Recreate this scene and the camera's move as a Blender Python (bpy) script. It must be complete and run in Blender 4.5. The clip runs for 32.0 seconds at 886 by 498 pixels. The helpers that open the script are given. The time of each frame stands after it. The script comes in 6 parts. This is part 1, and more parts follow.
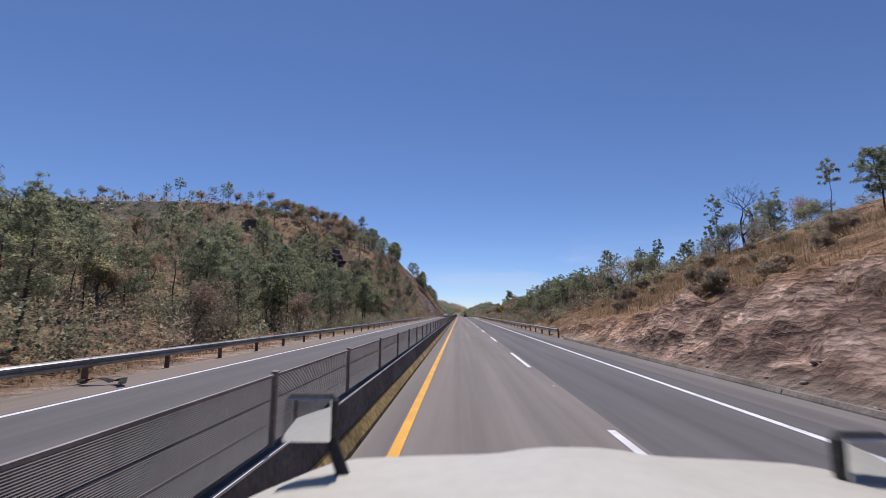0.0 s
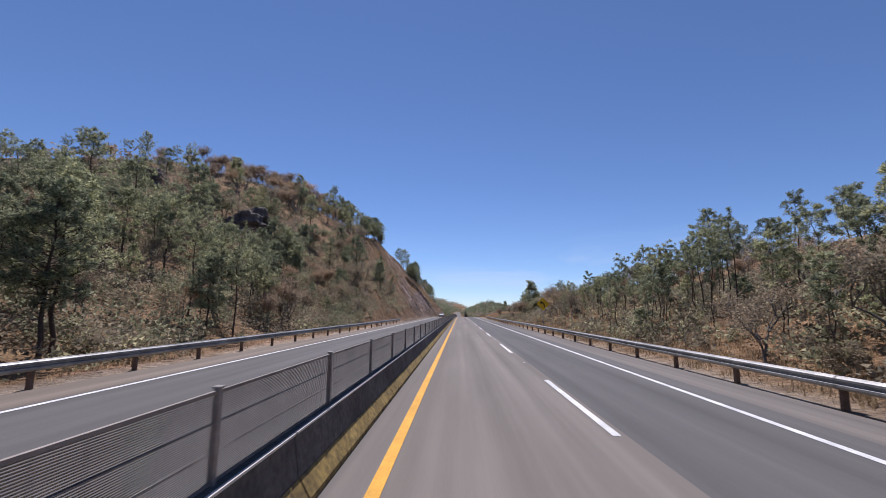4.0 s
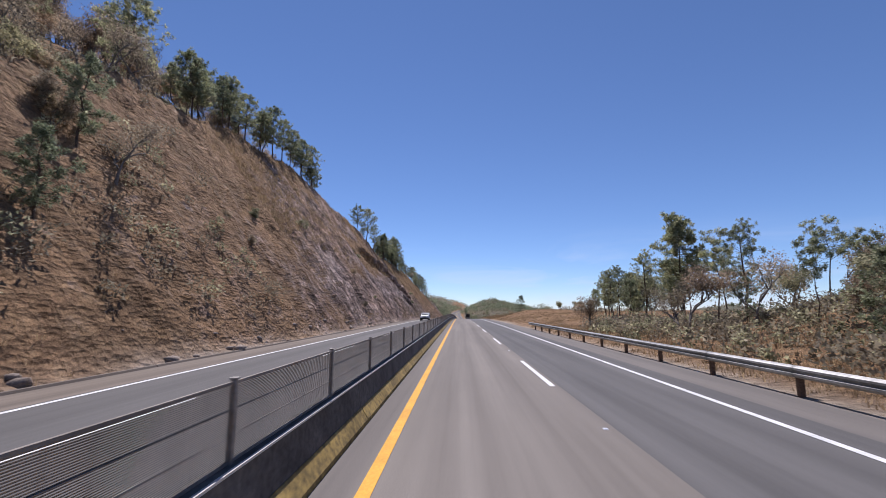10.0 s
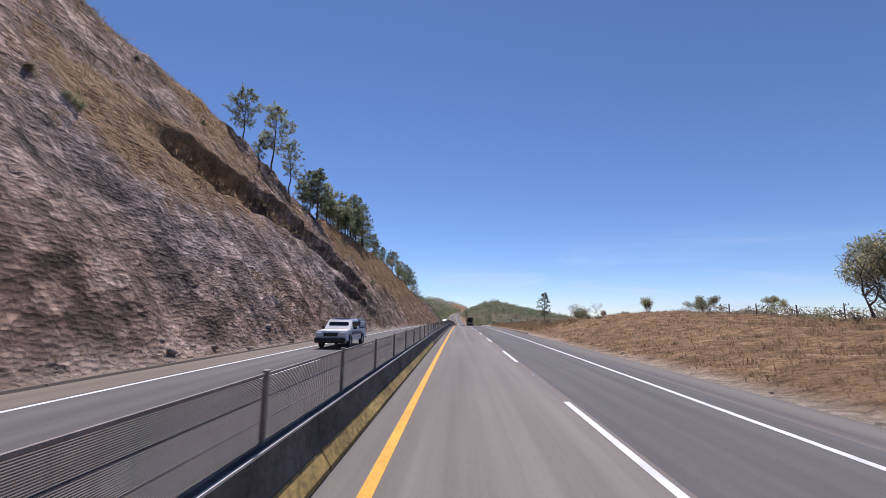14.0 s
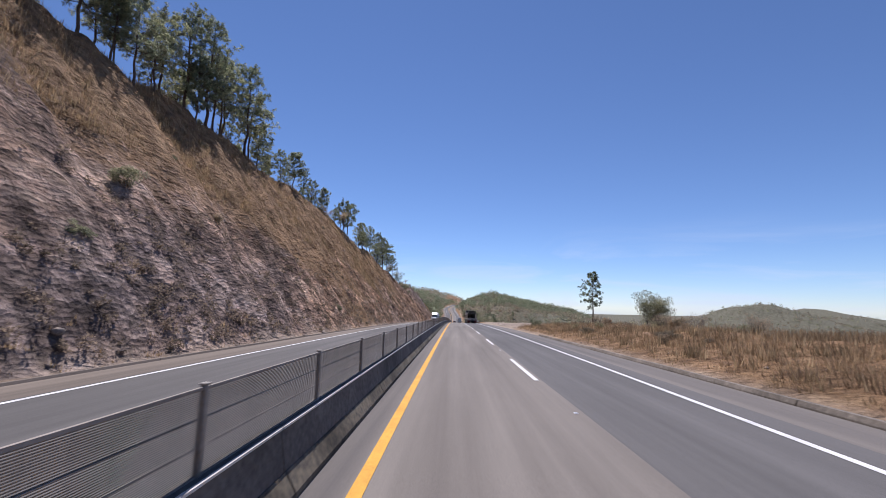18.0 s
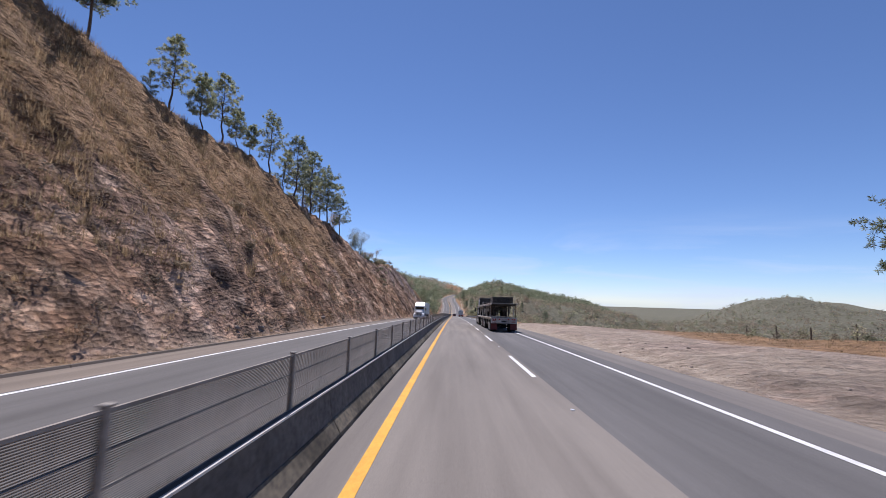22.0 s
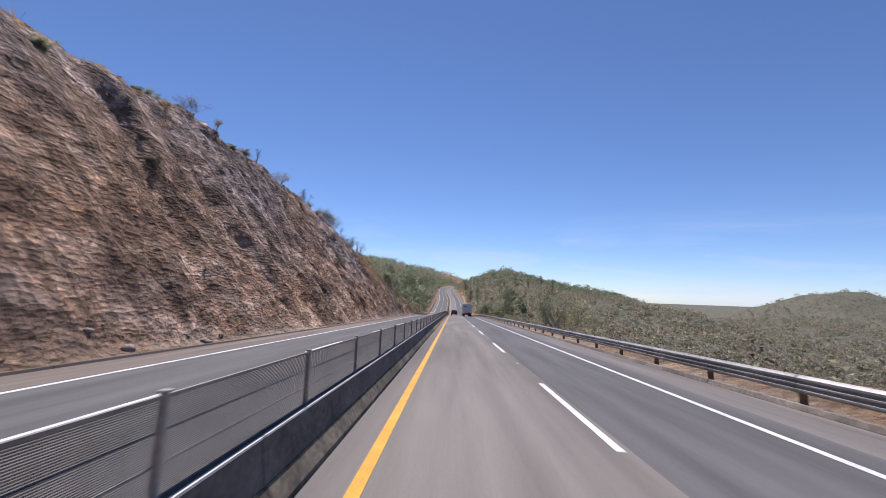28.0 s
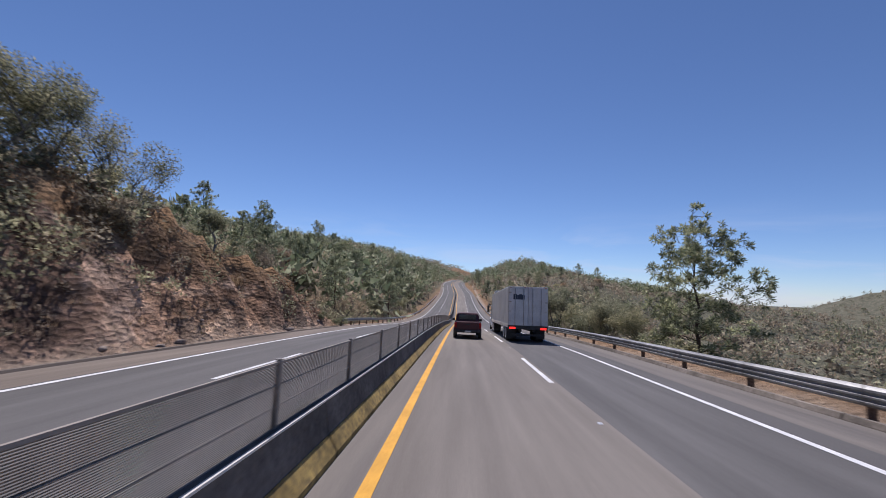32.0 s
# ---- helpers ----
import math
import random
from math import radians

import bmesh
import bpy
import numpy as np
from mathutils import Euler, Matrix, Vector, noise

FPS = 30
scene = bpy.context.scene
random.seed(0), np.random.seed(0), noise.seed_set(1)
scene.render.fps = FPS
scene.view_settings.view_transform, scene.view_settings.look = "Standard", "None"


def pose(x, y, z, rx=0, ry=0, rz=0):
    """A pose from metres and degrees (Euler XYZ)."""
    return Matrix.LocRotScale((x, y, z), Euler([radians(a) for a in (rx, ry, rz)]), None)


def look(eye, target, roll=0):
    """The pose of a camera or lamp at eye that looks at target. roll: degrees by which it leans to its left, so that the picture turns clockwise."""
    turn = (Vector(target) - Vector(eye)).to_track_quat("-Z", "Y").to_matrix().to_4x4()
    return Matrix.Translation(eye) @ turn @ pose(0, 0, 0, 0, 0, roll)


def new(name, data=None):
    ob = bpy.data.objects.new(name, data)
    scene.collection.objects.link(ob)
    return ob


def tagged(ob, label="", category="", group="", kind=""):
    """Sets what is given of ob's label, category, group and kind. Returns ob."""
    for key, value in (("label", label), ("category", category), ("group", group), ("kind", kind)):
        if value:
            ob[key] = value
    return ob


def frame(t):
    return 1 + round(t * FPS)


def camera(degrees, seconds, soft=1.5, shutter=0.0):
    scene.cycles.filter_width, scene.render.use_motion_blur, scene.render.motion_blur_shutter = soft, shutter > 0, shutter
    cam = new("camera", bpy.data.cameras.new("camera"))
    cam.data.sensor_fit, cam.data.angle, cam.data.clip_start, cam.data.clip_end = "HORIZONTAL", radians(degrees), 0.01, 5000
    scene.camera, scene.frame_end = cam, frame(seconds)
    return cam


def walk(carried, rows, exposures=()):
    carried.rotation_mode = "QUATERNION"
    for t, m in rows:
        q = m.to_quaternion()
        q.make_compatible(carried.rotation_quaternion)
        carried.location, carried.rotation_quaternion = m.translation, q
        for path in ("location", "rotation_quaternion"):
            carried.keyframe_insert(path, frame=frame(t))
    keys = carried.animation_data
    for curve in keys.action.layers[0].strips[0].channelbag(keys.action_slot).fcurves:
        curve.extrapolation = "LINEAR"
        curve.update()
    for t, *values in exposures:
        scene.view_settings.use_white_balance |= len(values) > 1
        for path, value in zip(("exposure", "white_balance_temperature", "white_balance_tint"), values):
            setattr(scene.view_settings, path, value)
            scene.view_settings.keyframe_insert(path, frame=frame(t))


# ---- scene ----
# ---- the line of the road: it runs level, tips over into a long descent and climbs the far hill ----
def knots(v, pairs):
    a = np.asarray(pairs, float)
    return np.interp(v, a[:, 0], a[:, 1])


def soft_knots(v, pairs):
    """Knots joined by smooth steps."""
    a = np.asarray(pairs, float)
    i = np.clip(np.searchsorted(a[:, 0], v) - 1, 0, len(a) - 2)
    t = np.clip((v - a[i, 0]) / (a[i + 1, 0] - a[i, 0]), 0, 1)
    t = t * t * (3 - 2 * t)
    return a[i, 1] * (1 - t) + a[i + 1, 1] * t


GRADE = ((-400, 0), (200, 0), (450, -0.042), (600, -0.042), (640, -0.07), (680, -0.03), (720, 0.02), (800, 0.05), (1000, 0.06), (1080, 0.03), (1200, 0.0), (9000, 0.0))
ROAD_X = ((-400, 0), (640, 0), (800, -1), (960, -6), (1100, 6), (1300, 60), (9000, 900))
_gy = np.arange(-400.0, 9000.0, 2.0)
_gz = np.concatenate([[0], np.cumsum((knots(_gy[:-1], GRADE) + knots(_gy[1:], GRADE)))])


def road_z(y):
    return np.interp(np.asarray(y, float), _gy, _gz)


def road_x(y):
    return soft_knots(np.asarray(y, float), ROAD_X)


cam = camera(92.0, 32.0, soft=0.85, shutter=0.1)

# seconds, metres along the road, sideways, then yaw, pitch and roll of the camera
PATH = (
    (0.0, 0.0, 0.0, 2.2, 8.5, 0.0), (1.0, 14.7, 0.0, 2.2, 8.6, -0.2), (2.0, 28.6, 0.0, 2.2, 8.6, -0.3), (3.0, 41.7, 0.0, 2.2, 8.4, -0.4),
    (5.5, 75.2, 0.0, 2.2, 8.3, -0.4), (6.0, 81.8, 0.0, 2.2, 8.2, -0.3), (7.0, 96.0, 0.03, 2.2, 8.1, -0.4), (8.0, 110.9, 0.08, 2.0, 8.3, -0.3),
    (9.0, 126.6, 0.12, 1.9, 8.2, -0.2), (10.0, 141.6, 0.12, 2.2, 8.2, 0.0), (11.0, 157.7, 0.1, 2.1, 8.2, -0.1), (12.0, 175.0, 0.08, 1.9, 8.4, -0.3),
    (13.0, 192.3, 0.08, 2.1, 8.5, -0.5), (14.0, 210.0, 0.08, 2.1, 8.6, -0.6), (16.5, 251.0, 0.1, 1.6, 8.4, -0.6), (17.0, 258.9, 0.1, 1.6, 8.4, -0.7),
    (18.0, 277.0, 0.1, 1.5, 8.2, -1.1), (19.0, 296.0, 0.1, 1.5, 8.1, -1.2), (20.0, 314.6, 0.11, 1.7, 8.0, -1.5), (21.0, 333.0, 0.12, 1.4, 7.8, -1.7),
    (22.0, 353.0, 0.13, 1.5, 7.7, -1.6), (23.0, 373.4, 0.13, 1.4, 7.9, -1.8), (24.0, 394.0, 0.11, 1.6, 7.8, -1.9), (25.0, 414.3, 0.1, 1.8, 7.8, -2.0),
    (28.0, 481.6, 0.05, 1.4, 7.9, -2.0), (29.0, 506.3, 0.04, 1.4, 7.8, -2.1), (30.0, 530.5, 0.03, 1.4, 7.9, -2.2), (31.0, 553.4, 0.0, 2.0, 7.8, -2.4),
    (32.0, 582.0, 0.0, 2.5, 7.6, -2.2),
)
EYE = 2.1

walk(cam, [(t, pose(x, y, EYE + float(road_z(y)), 90 + p + math.degrees(math.atan(float(knots(y, GRADE)))), r, h)) for t, y, x, h, p, r in PATH], exposures=[(t, s, 5900, 20) for t, s in ((0.0, 0.06), (5.0, 0.2), (12.0, 0.25), (28.0, 0.3), (30.0, 0.3), (32.0, 0.04))])

# ---- light ----
SUN_UP, SUN_WAY = 61.0, 15.0  # degrees above the horizon, degrees left of the road's heading
world = bpy.data.worlds.new("sky")
scene.world = world
world.use_nodes = True
wn = world.node_tree
sky = wn.nodes.new("ShaderNodeTexSky")
sky.sky_type, sky.sun_disc = "NISHITA", False
sky.sun_elevation, sky.sun_rotation = radians(SUN_UP), radians(-SUN_WAY)
sky.altitude, sky.air_density, sky.dust_density, sky.ozone_density = 2000, 0.96, 0.06, 5.2
# thin veil of high cloud low over the horizon
way = wn.nodes.new("ShaderNodeTexCoord")
cut = wn.nodes.new("ShaderNodeSeparateXYZ")
wn.links.new(way.outputs["Generated"], cut.inputs[0])
stretch = wn.nodes.new("ShaderNodeMapping")
stretch.inputs["Scale"].default_value = (1.6, 1.6, 11.0)
wn.links.new(way.outputs["Generated"], stretch.inputs[0])
veil = wn.nodes.new("ShaderNodeTexNoise")
veil.inputs["Scale"].default_value, veil.inputs["Detail"].default_value, veil.inputs["Roughness"].default_value, veil.inputs["Distortion"].default_value = 1.7, 9.0, 0.6, 0.6
wn.links.new(stretch.outputs[0], veil.inputs["Vector"])
wisp = wn.nodes.new("ShaderNodeMapRange")
wisp.inputs["From Min"].default_value, wisp.inputs["From Max"].default_value, wisp.inputs["To Max"].default_value = 0.46, 0.72, 0.75
wn.links.new(veil.outputs["Fac"], wisp.inputs["Value"])
low = wn.nodes.new("ShaderNodeMapRange")
low.interpolation_type = "SMOOTHSTEP"
low.inputs["From Min"].default_value, low.inputs["From Max"].default_value, low.inputs["To Min"].default_value, low.inputs["To Max"].default_value = 0.0, 0.2, 1.0, 0.0
wn.links.new(cut.outputs["Z"], low.inputs["Value"])
both = wn.nodes.new("ShaderNodeMath")
both.operation = "MULTIPLY"
wn.links.new(wisp.outputs[0], both.inputs[0])
wn.links.new(low.outputs[0], both.inputs[1])
cloudy = wn.nodes.new("ShaderNodeMix")
cloudy.data_type = "RGBA"
cloudy.inputs[7].default_value = (6.2, 6.9, 7.9, 1)
wn.links.new(both.outputs[0], cloudy.inputs[0])
wn.links.new(sky.outputs[0], cloudy.inputs[6])
wn.links.new(cloudy.outputs[2], wn.nodes["Background"].inputs[0])
wn.nodes["Background"].inputs[1].default_value = 0.092
sun = new("sun", bpy.data.lights.new("sun", "SUN"))
sun.data.energy, sun.data.angle, sun.data.color = 4.8, radians(0.55), (1.0, 0.93, 0.82)
a, e = radians(SUN_WAY), radians(SUN_UP)
sun.matrix_world = look((-math.sin(a) * math.cos(e) * 100, math.cos(a) * math.cos(e) * 100, math.sin(e) * 100), (0, 0, 0))


# ---- materials ----
def graph(name, rough=0.9, metal=0.0, spec=0.3):
    m = bpy.data.materials.new(name)
    m.use_nodes = True
    b = m.node_tree.nodes["Principled BSDF"]
    b.inputs["Roughness"].default_value, b.inputs["Metallic"].default_value = rough, metal
    b.inputs["Specular IOR Level"].default_value = spec
    return m, m.node_tree, b


def node(nt, kind, **inputs):
    n = nt.nodes.new("ShaderNode" + kind)
    for key, value in inputs.items():
        k = int(key[1:]) if key[0] == "i" and key[1:].isdigit() else key.replace("_", " ")
        if hasattr(value, "is_output"):
            nt.links.new(value, n.inputs[k])
        else:
            n.inputs[k].default_value = value
    return n


def coords(nt, stretch=(1, 1, 1)):
    c = nt.nodes.new("ShaderNodeTexCoord")
    g = nt.nodes.new("ShaderNodeNewGeometry")
    mp = node(nt, "Mapping", Vector=g.outputs["Position"])
    mp.inputs["Scale"].default_value = stretch
    return mp.outputs[0]


def speckle(nt, vec, scale, detail=6.0, rough=0.6):
    return node(nt, "TexNoise", Vector=vec, Scale=scale, Detail=detail, Roughness=rough).outputs["Fac"]


def ramp(nt, fac, stops):
    r = nt.nodes.new("ShaderNodeValToRGB")
    while len(r.color_ramp.elements) < len(stops):
        r.color_ramp.elements.new(0.5)
    for el, (p, c) in zip(r.color_ramp.elements, stops):
        el.position, el.color = p, (*c, 1)
    nt.links.new(fac, r.inputs[0])
    return r.outputs[0]


def blend(nt, fac, one, two, mode="MIX"):
    m = nt.nodes.new("ShaderNodeMix")
    m.data_type, m.blend_type = "RGBA", mode
    for sock, v in ((m.inputs[0], fac), (m.inputs[6], one), (m.inputs[7], two)):
        if hasattr(v, "is_output"):
            nt.links.new(v, sock)
        else:
            sock.default_value = v if isinstance(v, float) else (*v, 1)
    return m.outputs[2]


def relief(nt, b, height, strength, distance):
    n = node(nt, "Bump", Height=height, Strength=strength, Distance=distance)
    nt.links.new(n.outputs[0], b.inputs["Normal"])


def mottled(name, dark, light, scale=3.0, rough=0.85, metal=0.0, bump=0.3, stain=0.35, spec=0.3, stretch=(1, 1, 1), own=True):
    """A surface of two near colours with grain, broad stains and fine relief."""
    m, nt, b = graph(name, rough, metal, spec)
    v = coords(nt, stretch)
    fine, broad = speckle(nt, v, scale * 6, 8), speckle(nt, v, scale * 0.4, 4)
    c = ramp(nt, fine, ((0.3, dark), (0.7, light)))
    s = ramp(nt, broad, ((0.35, (1 - stain,) * 3), (0.65, (1, 1, 1))))
    c = blend(nt, 1.0, c, s, "MULTIPLY")
    if own:
        info = nt.nodes.new("ShaderNodeObjectInfo")
        c = blend(nt, 1.0, c, ramp(nt, info.outputs["Random"], ((0, (0.86,) * 3), (1, (1.08,) * 3))), "MULTIPLY")
    nt.links.new(c, b.inputs["Base Color"])
    if bump:
        relief(nt, b, fine, bump, 0.02)
    return m


def foliage_mat(name, stops, through_light=0.55):
    m, nt, b = graph(name, 0.75, 0, 0.25)
    geo = nt.nodes.new("ShaderNodeNewGeometry")
    info = nt.nodes.new("ShaderNodeObjectInfo")
    c = ramp(nt, geo.outputs["Random Per Island"], stops)
    c = blend(nt, 1.0, c, ramp(nt, info.outputs["Random"], ((0, (0.74, 0.78, 0.76)), (0.5, (1.06, 1.06, 1.04)), (1, (1.36, 1.28, 1.12)))), "MULTIPLY")
    c = blend(nt, 1.0, c, ramp(nt, speckle(nt, coords(nt), 0.55, 3, 0.6), ((0.36, (0.66, 0.68, 0.66)), (0.5, (1, 1, 1)), (0.64, (1.32, 1.3, 1.25)))), "MULTIPLY")
    nt.links.new(c, b.inputs["Base Color"])
    tr = node(nt, "BsdfTranslucent", Color=c)
    mx = node(nt, "MixShader", i0=through_light, i1=b.outputs[0], i2=tr.outputs[0])
    nt.links.new(mx.outputs[0], nt.nodes["Material Output"].inputs[0])
    return m


def asphalt_mat(name, dark, light):
    m, nt, b = graph(name, 0.86, 0, 0.22)
    v = coords(nt)
    grain = speckle(nt, v, 60, 3, 0.7)
    track = speckle(nt, coords(nt, (0.9, 0.012, 1)), 1.6, 5, 0.55)
    patch = speckle(nt, coords(nt, (0.5, 0.08, 1)), 0.8, 6, 0.65)
    c = ramp(nt, track, ((0.32, dark), (0.68, light)))
    c = blend(nt, 1.0, c, ramp(nt, patch, ((0.3, (0.84,) * 3), (0.7, (1.06,) * 3))), "MULTIPLY")
    c = blend(nt, 1.0, c, ramp(nt, grain, ((0.3, (0.8,) * 3), (0.7, (1.15,) * 3))), "MULTIPLY")
    nt.links.new(c, b.inputs["Base Color"])
    relief(nt, b, grain, 0.25, 0.01)
    return m


def ground_mat():
    """Bare rock, dry grass and stony soil, laid out by the two masks that the terrain carries."""
    m, nt, b = graph("hillside", 0.95, 0, 0.15)
    v = coords(nt)
    rock_a = nt.nodes.new("ShaderNodeAttribute")
    rock_a.attribute_name = "rock"
    warm_a = nt.nodes.new("ShaderNodeAttribute")
    warm_a.attribute_name = "ochre"
    n1, n2, n3 = speckle(nt, v, 0.9, 10, 0.7), speckle(nt, v, 0.16, 7, 0.68), speckle(nt, v, 3.2, 8, 0.7)
    tilt = nt.nodes.new("ShaderNodeMapping")
    tilt.inputs["Rotation"].default_value, tilt.inputs["Scale"].default_value = (radians(28), radians(-12), 0), (0.8, 0.62, 1.3)
    nt.links.new(v, tilt.inputs["Vector"])
    bed = speckle(nt, tilt.outputs[0], 0.42, 13, 0.72)
    cool = ramp(nt, bed, ((0.37, (0.12, 0.097, 0.094)), (0.5, (0.285, 0.232, 0.218)), (0.6, (0.46, 0.385, 0.355))))
    ochre = ramp(nt, bed, ((0.37, (0.14, 0.085, 0.056)), (0.5, (0.38, 0.24, 0.152)), (0.61, (0.58, 0.42, 0.3))))
    rock = blend(nt, warm_a.outputs["Fac"], cool, ochre)
    block = node(nt, "TexVoronoi", Vector=blend(nt, 0.12, tilt.outputs[0], node(nt, "TexNoise", Vector=v, Scale=1.5, Detail=4.0).outputs["Color"]), Scale=1.5)
    shard = node(nt, "TexVoronoi", Vector=tilt.outputs[0], Scale=4.2)
    for tex, lo, hi in ((block, 0.62, 1.2), (shard, 0.7, 1.22)):
        tone = node(nt, "SeparateColor", Color=tex.outputs["Color"])
        rock = blend(nt, 1.0, rock, ramp(nt, tone.outputs[0], ((0.1, (lo,) * 3), (0.9, (hi,) * 3))), "MULTIPLY")
    rock = blend(nt, 1.0, rock, ramp(nt, n3, ((0.3, (0.78,) * 3), (0.7, (1.12,) * 3))), "MULTIPLY")
    rock = blend(nt, 1.0, rock, ramp(nt, n2, ((0.36, (0.5, 0.48, 0.46)), (0.5, (0.95, 0.92, 0.92)), (0.64, (1.2, 1.16, 1.1)))), "MULTIPLY")
    ribs = speckle(nt, coords(nt, (0.14, 1.0, 0.14)), 1.15, 8, 0.66)
    rock = blend(nt, 1.0, rock, ramp(nt, ribs, ((0.36, (0.5, 0.48, 0.47)), (0.5, (0.95, 0.94, 0.93)), (0.63, (1.28, 1.23, 1.17)))), "MULTIPLY")
    straw = ramp(nt, n1, ((0.3, (0.13, 0.082, 0.05)), (0.5, (0.285, 0.184, 0.108)), (0.72, (0.45, 0.315, 0.188))))
    straw = blend(nt, 1.0, straw, ramp(nt, n2, ((0.35, (0.75, 0.72, 0.66)), (0.65, (1.08, 1.02, 0.95)))), "MULTIPLY")
    straw = blend(nt, 1.0, straw, ramp(nt, n3, ((0.3, (0.7,) * 3), (0.7, (1.15,) * 3))), "MULTIPLY")
    straw = blend(nt, 1.0, straw, ramp(nt, speckle(nt, v, 13, 7, 0.75), ((0.34, (0.55,) * 3), (0.5, (1,) * 3), (0.66, (1.45,) * 3))), "MULTIPLY")
    sub = nt.nodes.new("ShaderNodeMath")
    sub.operation, sub.inputs[1].default_value = "MULTIPLY_ADD", 1.1
    sub.inputs[2].default_value = -0.55
    nt.links.new(n1, sub.inputs[0])
    add = nt.nodes.new("ShaderNodeMath")
    add.operation = "ADD"
    nt.links.new(rock_a.outputs["Fac"], add.inputs[0])
    nt.links.new(sub.outputs[0], add.inputs[1])
    f = ramp(nt, add.outputs[0], ((0.38, (0, 0, 0)), (0.62, (1, 1, 1))))
    wood_a = nt.nodes.new("ShaderNodeAttribute")
    wood_a.attribute_name = "wooded"
    brush = ramp(nt, speckle(nt, v, 0.22, 9, 0.75), ((0.36, (0.06, 0.064, 0.044)), (0.5, (0.122, 0.124, 0.088)), (0.64, (0.2, 0.185, 0.135))))
    c = blend(nt, wood_a.outputs["Fac"], blend(nt, f, straw, rock), brush)
    dust_a = nt.nodes.new("ShaderNodeAttribute")
    dust_a.attribute_name = "dust"
    sand = ramp(nt, n1, ((0.3, (0.24, 0.19, 0.145)), (0.5, (0.36, 0.295, 0.232)), (0.7, (0.48, 0.405, 0.325))))
    c = blend(nt, dust_a.outputs["Fac"], c, blend(nt, 1.0, sand, ramp(nt, n3, ((0.3, (0.82,) * 3), (0.7, (1.1,) * 3))), "MULTIPLY"))
    nt.links.new(c, b.inputs["Base Color"])
    rough = blend(nt, 0.4, blend(nt, 0.25, bed, n3), ribs)
    cells = blend(nt, 0.4, block.outputs["Distance"], shard.outputs["Distance"])
    relief(nt, b, blend(nt, 0.3, rough, cells), 1.0, 1.5)
    return m


